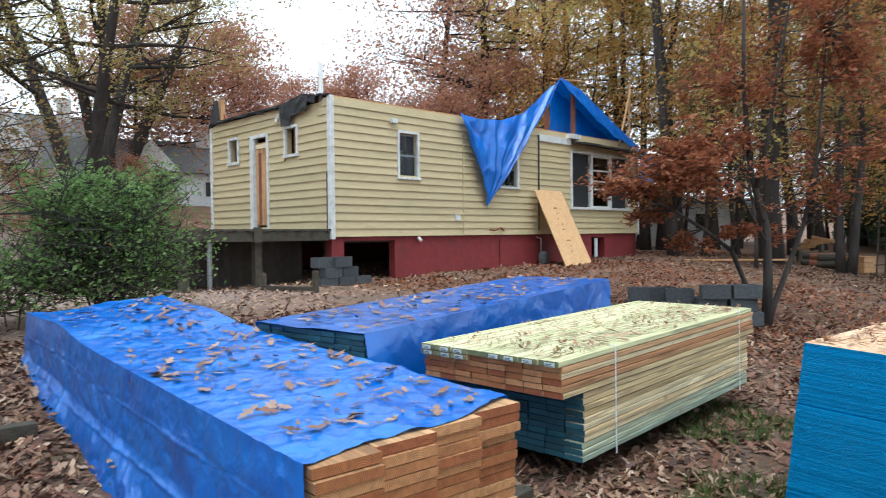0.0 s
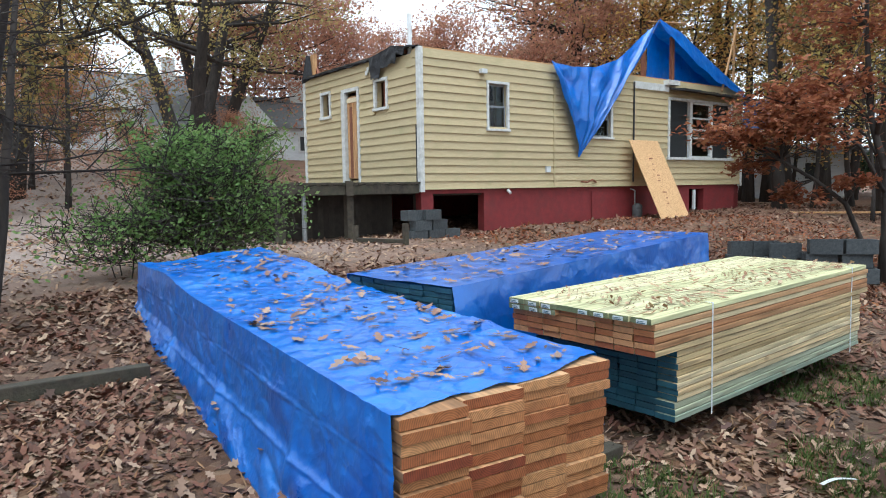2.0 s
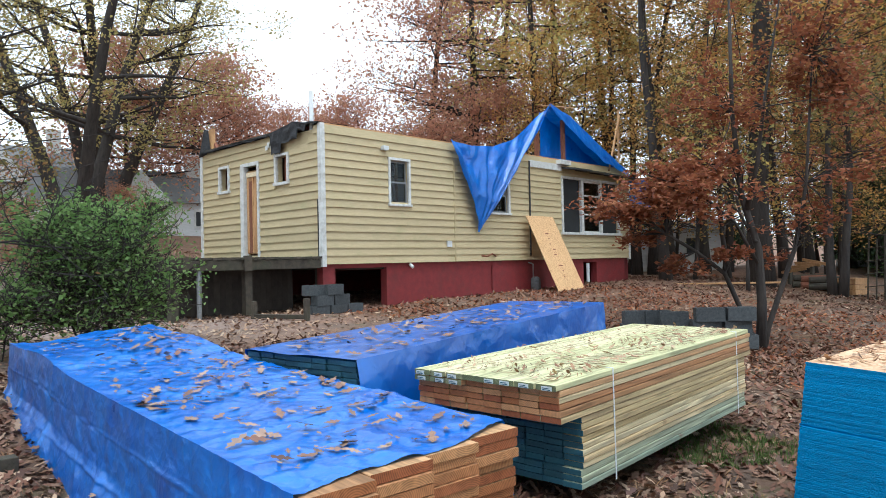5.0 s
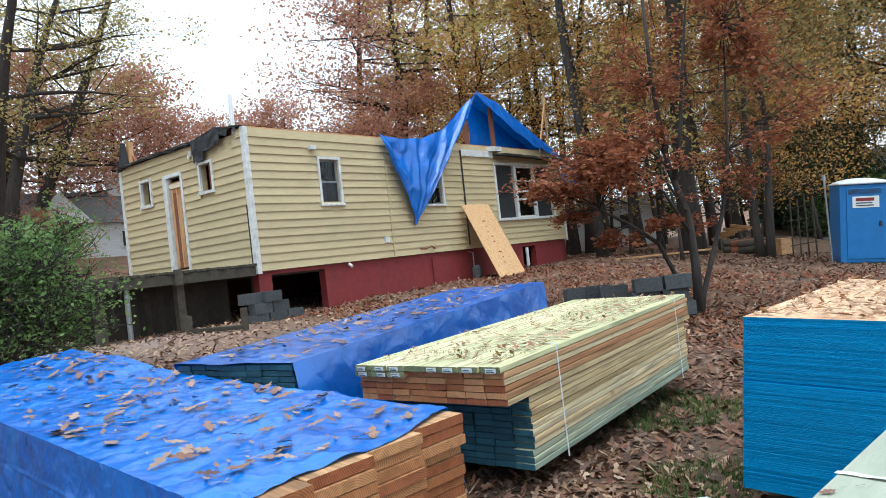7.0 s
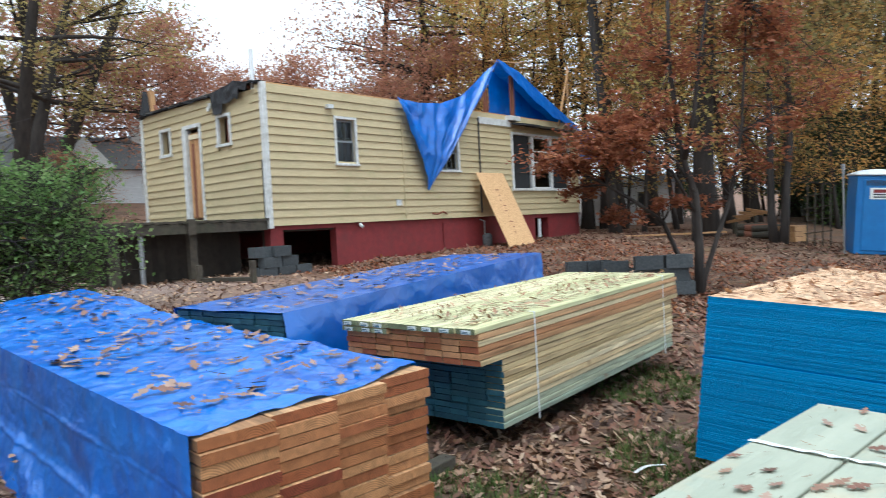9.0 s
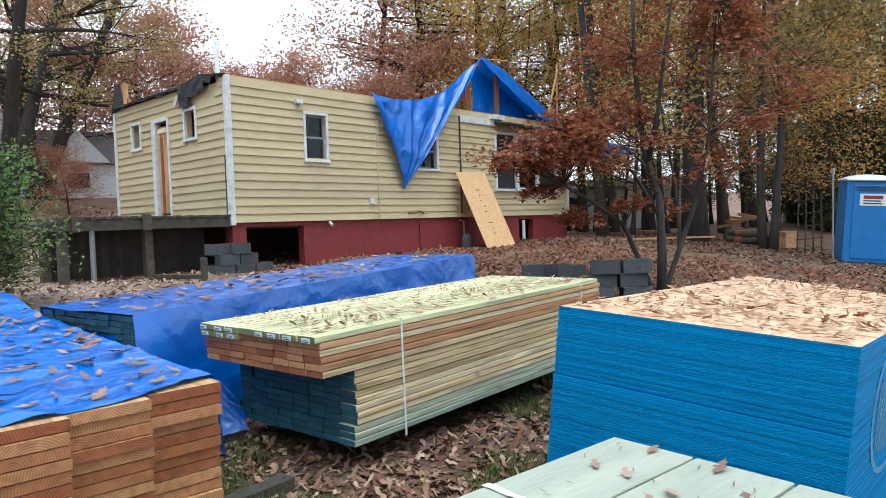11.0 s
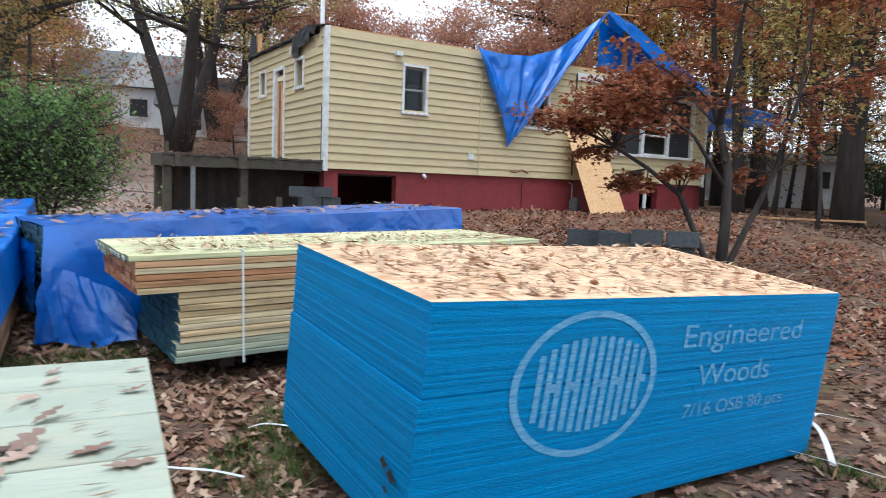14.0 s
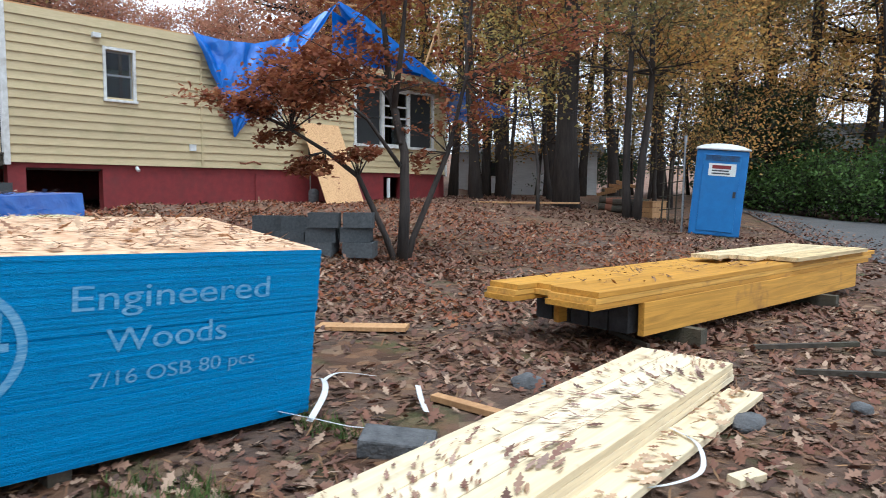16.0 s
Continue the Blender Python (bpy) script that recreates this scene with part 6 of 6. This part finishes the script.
def tarp_leaves(fn, m, n, b0, b1, seed, size, label, mat_=LEAF_TOP):
    r = np.random.RandomState(seed)
    pts = [tuple(Vector(fn(r.uniform(0.02, 0.97), r.uniform(b0, b1))) + Vector((0, 0, 0.006))) for _ in range(n)]
    scatter("fallen_leaves", label, pts, size, mat_, seed, m=m, tilt=0.16, curl=0.55, slim=0.8, outline=FINE)


tarp_leaves(tarp_a, A_M, 270, 0.14, 0.57, 31, 0.095, "wet oak leaves lying on the blue tarp", LEAF_PALE)
tarp_leaves(tarp_a, A_M, 260, 0.14, 0.57, 34, 0.035, "leaf scraps lying on the blue tarp")
tarp_leaves(tarp_a, A_M, 10, 0.86, 0.94, 33, 0.11, "leaves caught in the tarp's skirt")
tarp_leaves(tarp_b, B_M, 260, 0.22, 0.59, 32, 0.09, "wet oak leaves on the wrapped stack", LEAF_PALE)
top_leaves("dry leaves on the treated pine bundle", LS_M, 300, 1.1, 3.0, TL + 0.002, 0.062, LEAF_DRY, 41, slim=0.7)
top_leaves("brown needles on the treated pine bundle", LS_M, 900, 1.1, 3.0, TL + 0.002, 0.075, NEEDLES, 42, outline=SLIM, slim=0.5, tilt=0.1)
r = np.random.RandomState(51)


def osb_top(u, v):
    p = lerp(lerp(O_TOP[0], O_TOP[1], u), lerp(O_TOP[3], O_TOP[2], u), v)
    return (p.x, p.y, p.z + 0.004)


scatter("fallen_leaves", "curled brown leaves on the top OSB sheet", [osb_top(r.uniform(0.02, 0.98), r.uniform(0.02, 0.98)) for _ in range(420)], 0.068, LEAF_DRY, 52, slim=0.75, tilt=0.25)
scatter("fallen_leaves", "needles and bits on the top OSB sheet", [osb_top(r.uniform(0.02, 0.98), r.uniform(0.02, 0.98)) for _ in range(420)], 0.08, NEEDLES, 53, slim=0.6, tilt=0.15, outline=SLIM)
top_leaves("large wet oak leaves on the mint boards", C_M, 75, -1.1, 1.85, 0.664, 0.085, LEAF_PALE, 61, tilt=0.14, curl=0.7, slim=0.85, outline=FINE)
top_leaves("twigs and leaf scraps on the mint boards", C_M, 120, -1.1, 1.85, 0.664, 0.05, NEEDLES, 66, outline=SLIM, slim=0.6, tilt=0.1)
top_leaves("leaf bits on the pale spruce boards", P_M, 150, -0.58, 4.1, 0.068, 0.075, LEAF_PALE, 62, slim=0.65, tilt=0.25, curl=1.0, outline=FINE)
top_leaves("leaf bits on the pale spruce boards", P_M, 330, -0.58, 4.1, 0.068, 0.06, LEAF_DRY, 63, outline=SLIM, tilt=0.1)
top_leaves("leaf bits on the lower spruce board", P_M, 90, -0.2, 3.8, -0.03, 0.07, LEAF_DRY, 64, x0=-0.6, y0=0.25)
top_leaves("leaf bits on the yellow joists", Y_M, 300, 1.0, 4.9, 0.398, 0.08, NEEDLES, 65, outline=SLIM)

# ---- small things in the yard ----
def timber(name, a, b, size, label, mat_=OLDWOOD, z=None):
    a, b = Vector(a), Vector(b)
    d = b - a
    t = thing(name, pose(a.x, a.y, 0, 0, 0, math.degrees(math.atan2(-d.x, d.y))), label, "timber", "landscape timbers")
    zz = ground_z(a.x, a.y) - 0.02 if z is None else z
    bevelled(part("beam", Shape().box(-size / 2, size / 2, 0, d.length, zz, zz + size), mat_, t), 0.008)


timber("landscape_timber", (-5.2, -0.6), (-5.1, 1.72), 0.11, "weathered timber edging half sunk among leaves")
timber("landscape_timber", (-2.3, 1.4), (-2.38, 3.5), 0.10, "weathered timber edging under the fir stack")


def strap_strip(pts, w, label):
    """A flat band laid along points."""
    s = Shape()
    pts = [Vector(p) for p in pts]
    fine = []
    for i in range(len(pts) - 1):
        p0, p1, p2, p3 = pts[max(i - 1, 0)], pts[i], pts[i + 1], pts[min(i + 2, len(pts) - 1)]
        for k in range(6):
            t = k / 6
            fine.append(0.5 * ((2 * p1) + (p2 - p0) * t + (2 * p0 - 5 * p1 + 4 * p2 - p3) * t * t + (3 * p1 - p0 - 3 * p2 + p3) * t ** 3))
    v = []
    for i, p in enumerate(fine):
        d = (fine[min(i + 1, len(fine) - 1)] - fine[max(i - 1, 0)]).normalized()
        side = d.cross(Vector((0, 0.3, 1))).normalized() * w / 2
        v += [p - side, p + side, p + side + Vector((0, 0, 0.0015)), p - side + Vector((0, 0, 0.0015))]
    n = len(fine)
    f = [(4 * i + a, 4 * i + (a + 1) % 4, 4 * i + 4 + (a + 1) % 4, 4 * i + 4 + a) for i in range(n - 1) for a in range(4)]
    s.add(v, f)
    t = part("packing_strap", s, STRAP)
    tagged(t, label, "strap", "cut packing straps")


G0 = -0.09
strap_strip([(-0.11, 6.64, 0.0), (0.02, 6.63, 0.03), (0.16, 6.52, 0.0), (0.36, 6.24, G0 + 0.04)], 0.032, "cut white packing strap curled on the leaves")
strap_strip([(0.02, 6.63, 0.02), (0.02, 6.76, 0.04), (0.15, 6.95, 0.0)], 0.024, "cut white packing strap curled on the leaves")
strap_strip([(0.12, 6.26, G0 + 0.05), (0.37, 6.29, G0 + 0.06), (0.54, 6.37, G0 + 0.04), (0.64, 6.48, G0 + 0.03)], 0.024, "cut white packing strap curled on the leaves")
strap_strip([(0.43, 6.96, 0.0), (0.57, 6.83, -0.02), (0.68, 6.75, G0 + 0.04)], 0.03, "short white strap end among the leaves")
strap_strip([(-1.46, 3.99, G0 + 0.06), (-1.42, 4.07, G0 + 0.08), (-1.36, 4.2, G0 + 0.06)], 0.03, "white strap end beside the OSB stack")
strap_strip([(-1.3, 3.48, G0 + 0.06), (-1.1, 3.5, 0.0), (-1.0, 3.68, G0 + 0.07), (-0.9, 3.8, G0 + 0.05)], 0.03, "white strap loop beside the OSB stack")
strap_strip([(1.72, 7.3, -0.03), (1.9, 7.15, -0.02), (1.99, 6.95, -0.05), (1.95, 6.75, G0 + 0.04), (1.85, 6.6, G0 + 0.04)], 0.02, "clear strap loop hanging from the spruce boards")
band = Shape().grid(lambda a, b: (-1.12 * a, 0.55 + 0.035 * b * (0.75 + 0.5 * noise.noise((a * 7, 0, 2))) + 0.012 * noise.noise((a * 4, 1, 0)), 0.665 + 0.012 * abs(noise.noise((a * 14, b * 2, 5)))), 60, 4)
part("strap_band", band, STRAP, stack_c, "crumpled white tape across the boards")


def stone(x, y, r, seed):
    s = Shape()

    def fn(a, b):
        th, ph = a * math.pi, b * 2 * math.pi
        d = Vector((math.sin(th) * math.cos(ph), math.sin(th) * math.sin(ph), math.cos(th)))
        k = r * (1 + 0.25 * noise.noise(d * 1.6 + Vector((seed, 0, 0))))
        return (d.x * k, d.y * k * 0.8, d.z * k * 0.55)

    s.grid(fn, 10, 16)
    ob = part("stone", s, ROCK, smooth=True)
    ob.matrix_basis = pose(x, y, ground_z(x, y) + 0.25 * r, 0, 0, seed * 40)
    tagged(ob, "dark grey stone half buried in leaves", "stone", "stones in the yard")


for k, (x, y, r_) in enumerate(((0.74, 7.6, 0.11), (1.95, 7.75, 0.1), (2.35, 8.4, 0.07))):
    stone(x, y, r_, k + 1)


paver = part("paver", Shape().box(-0.17, 0.17, -0.1, 0.1, 0, 0.09), ROCK)
bevelled(paver, 0.012)
paver.matrix_basis = pose(0.82, 6.38, ground_z(0.82, 6.38) - 0.01, 3, 4, 35)
tagged(paver, "dark grey concrete paver lying among leaves", "paver")


def offcut(x, y, length, w, turn, mat_=RAWWOOD, z=0.02):
    t = part("offcut", Shape().board(-w / 2, w / 2, 0, length, 0, 0.035, 0.002), mat_)
    t.matrix_basis = pose(x, y, ground_z(x, y) + z, 1.5, 2, turn)
    tagged(t, "short wooden offcut lying among dead leaves", "offcut", "offcuts in the yard")


offcut(0.5, 7.02, 0.5, 0.06, -95)
offcut(2.1, 7.0, 0.15, 0.07, -25, PALE_SIDE, 0.0)
offcut(1.9, 8.95, 1.1, 0.035, -64, OLDWOOD)
offcut(1.5, 9.5, 0.8, 0.03, -48, OLDWOOD)
offcut(0.9, 9.0, 0.5, 0.025, 60, OLDWOOD)
offcut(2.2, 9.9, 0.9, 0.06, -70, OLDWOOD)
offcut(-1.45, 7.85, 0.75, 0.16, -60, RAWWOOD, -0.01)
offcut(-1.9, 7.5, 0.6, 0.1, -80, OLDWOOD)
t = part("long_board", Shape().board(-0.05, 0.05, 0, 2.9, 0, 0.05, 0.003), RAWWOOD)
t.matrix_basis = pose(-8.5, 19.3, ground_z(-7.5, 20) + 0.05, 0, 0, -56)
tagged(t, "long narrow board lying on the leaves", "board")
for x, y, h in ((-9.55, 7.25, 0.42), (-10.6, 6.9, 0.36)):
    s = thing("stake", pose(x, y, ground_z(x, y) - 0.05), "short dark wooden stake in the ground", "stake", "stakes by the deck")
    part("post", Shape().box(-0.04, 0.04, -0.04, 0.04, 0, h), OLDWOOD, s)
timber("low_rail", (-10.6, 6.9), (-9.55, 7.25), 0.07, "low dark rail between two stakes", z=ground_z(-10, 7) + 0.02)

# gas meter by the leaning sheet
gm = thing("gas_meter", HOUSE_M @ pose(0.16, 6.75, 0.62), "grey gas meter on pipes against red block", "meter")
part("body", Shape().tube([(0, 0, 0.02), (0, 0, 0.1), (0, 0, 0.36), (0, 0, 0.42)], [0.1, 0.13, 0.13, 0.06], 14), ROCK, gm, smooth=True)
part("pipe", Shape().tube([(0, -0.1, 0.4), (0, -0.1, 0.75), (-0.15, -0.1, 0.8)], 0.018, 8), METAL, gm)
part("pipe", Shape().tube([(0, -0.1, 0.0), (0.05, -0.4, -0.1)], 0.018, 8), METAL, gm)

# boards on the deck
for k in range(6):
    t = part("red_board", Shape().board(-0.06, 0.06, 0, 1.5, 0, 0.03, 0.002), RUSTWOOD)
    t.matrix_basis = HOUSE_M @ pose(-5.2 + 0.02 * k, -0.6 - 0.13 * (k % 3), 1.66 + 0.032 * (k // 3), 0, 0, 90)
    tagged(t, "reddish old board stacked on the deck", "board", "boards on the deck")
for x, y in ((-6.7, -3.2), (-6.7, -1.8), (-5.2, -3.2)):
    t = part("deck_post", Shape().box(-0.05, 0.05, -0.05, 0.05, 1.66, 2.15), OLDWOOD)
    t.matrix_basis = HOUSE_M @ pose(x, y, 0)
    tagged(t, "dark stub post on the deck's edge", "post", "stub posts on the deck")

# log pile, box and trellis at the wood's edge
rng = random.Random(8)
for k in range(7):
    t = part("log", Shape().tube([(0, 0, 0), (0, 0.5, 0), (0, 1.0, 0)], [0.1, 0.11, 0.1], 10), RUSTWOOD if k % 2 else OLDWOOD, smooth=False)
    x, y = -6.2 + 0.22 * (k % 4), 22.3 + rng.uniform(-0.1, 0.1)
    t.matrix_basis = pose(x, y, ground_z(x, y) + 0.1 + 0.19 * (k // 4), 0, 0, -70 + rng.uniform(-8, 8))
    tagged(t, "cut log in a low pile at the edge of the wood", "log", "log pile")
crate = thing("wooden_box", pose(-4.85, 22.6, ground_z(-4.8, 22.6), 0, 0, -20), "small pale plank box standing on leaves", "box")
for z in (0.0, 0.15, 0.3):
    part("plank", Shape().box(-0.4, 0.4, -0.28, -0.26, z, z + 0.14), RAWWOOD, crate)
    part("plank", Shape().box(-0.4, -0.38, -0.26, 0.26, z, z + 0.14), RAWWOOD, crate)
    part("plank", Shape().box(0.38, 0.4, -0.26, 0.26, z, z + 0.14), RAWWOOD, crate)
part("lid", Shape().box(-0.42, 0.42, -0.3, 0.28, 0.445, 0.465), RAWWOOD, crate)
panel = thing("old_board_pile", pose(-6.3, 23.2, ground_z(-6.3, 23.2), 0, 0, -25), "orange-brown boards leaning in a heap", "boards")
for k in range(4):
    part("board", Shape().board(-0.5 + 0.1 * k, 0.4 + 0.1 * k, 0, 0.03, 0.45 + 0.1 * k, 0.54 + 0.1 * k), RAWWOOD, panel, m=pose(0, 0.12 * k, 0, 8, 6 * k - 8, 0))
part("post", Shape().box(-0.4, -0.3, 0.0, 0.1, 0, 0.6), OLDWOOD, panel)
part("post", Shape().box(0.4, 0.5, 0.0, 0.1, 0, 0.6), OLDWOOD, panel)
trel = thing("trellis", pose(-3.9, 21.9, ground_z(-3.9, 21.9), 0, 0, -15), "leaning grey trellis of thin poles", "trellis")
for k in range(4):
    part("pole", Shape().tube([(-0.35 + 0.22 * k, 0, 0), (-0.3 + 0.2 * k, 0.05, 1.75 - 0.1 * (k % 2))], 0.022, 6), OLDWOOD, trel)
for z in (0.35, 0.7, 1.05, 1.4):
    part("slat", Shape().tube([(-0.4, -0.02, z), (0.36, 0.03, z + 0.08)], 0.015, 5), OLDWOOD, trel)
mp = thing("metal_pole", pose(-3.02, 20.2, ground_z(-3.0, 20.2)), "thin galvanised pole beside the portable toilet", "pole")
part("shaft", Shape().tube([(0, 0, 0), (0.02, 0, 2.15)], 0.025, 8), METAL, mp)
part("cap", Shape().tube([(0.02, 0, 2.1), (0.02, 0, 2.25)], 0.04, 8), METAL, mp)


# ---- houses beyond ----
def far_house(name, m, w, d, h, rise, label, wall_mat=HOUSEWHITE):
    hs = thing(name, m, label, "house", "houses beyond the yard")
    part("wall", Shape().box(-w / 2, w / 2, 0, d, -1.5, h), wall_mat, hs)
    s = Shape().add([(-w / 2 - 0.3, -0.3, h - 0.05), (w / 2 + 0.3, -0.3, h - 0.05), (w / 2 + 0.3, d + 0.3, h - 0.05), (-w / 2 - 0.3, d + 0.3, h - 0.05), (-w / 2 - 0.3, d / 2, h + rise), (w / 2 + 0.3, d / 2, h + rise)],
                    ((0, 1, 5, 4), (2, 3, 4, 5), (0, 4, 3), (1, 2, 5), (3, 2, 1, 0)))
    part("roof", s, SHINGLE, hs)
    gd = Shape().add([(-w * 0.15, -0.35, h), (w * 0.15, -0.35, h), (0, -0.35, h + rise * 0.8), (-w * 0.15, d * 0.3, h), (w * 0.15, d * 0.3, h), (0, d * 0.4, h + rise * 0.8)], ((0, 1, 2), (0, 2, 5, 3), (1, 4, 5, 2)))
    part("dormer", gd, wall_mat, hs)
    n = max(2, int(w / 2.4))
    for i in range(n):
        x = -w / 2 + (i + 0.5) * w / n
        wd = part("window", Shape().box(x - 0.55, x + 0.55, -0.05, 0.0, h * 0.35, h * 0.8), WHITE, hs)
        part("pane", Shape().box(x - 0.45, x + 0.45, -0.07, -0.05, h * 0.4, h * 0.76), SCREEN, wd)
    part("chimney", Shape().box(w * 0.28, w * 0.28 + 0.7, d * 0.4, d * 0.4 + 0.7, h, h + rise + 0.9), WHITE, hs)


far_house("house", pose(-39, 10.5, 3.3, 0, 0, 75), 7.5, 7, 2.6, 2.4, "white cottage with a grey roof on the slope")
far_house("house", pose(-33.5, 15.0, 2.75, 0, 0, 72), 9, 6, 2.0, 1.9, "low white house with a grey roof behind the deck")
far_house("house", pose(-36, -1.5, 2.4, 0, 0, 88), 9, 6, 2.4, 2.0, "white house half hidden by trees")
far_house("house", pose(-14.6, 31.5, 0.9, 0, 0, 28), 6.5, 5, 1.9, 0.5, "long low white building beyond the trees")
far_house("house", pose(-3.5, 40, 0.6, 0, 0, 5), 11, 6, 2.4, 1.4, "pale house behind the shrubs by the drive")
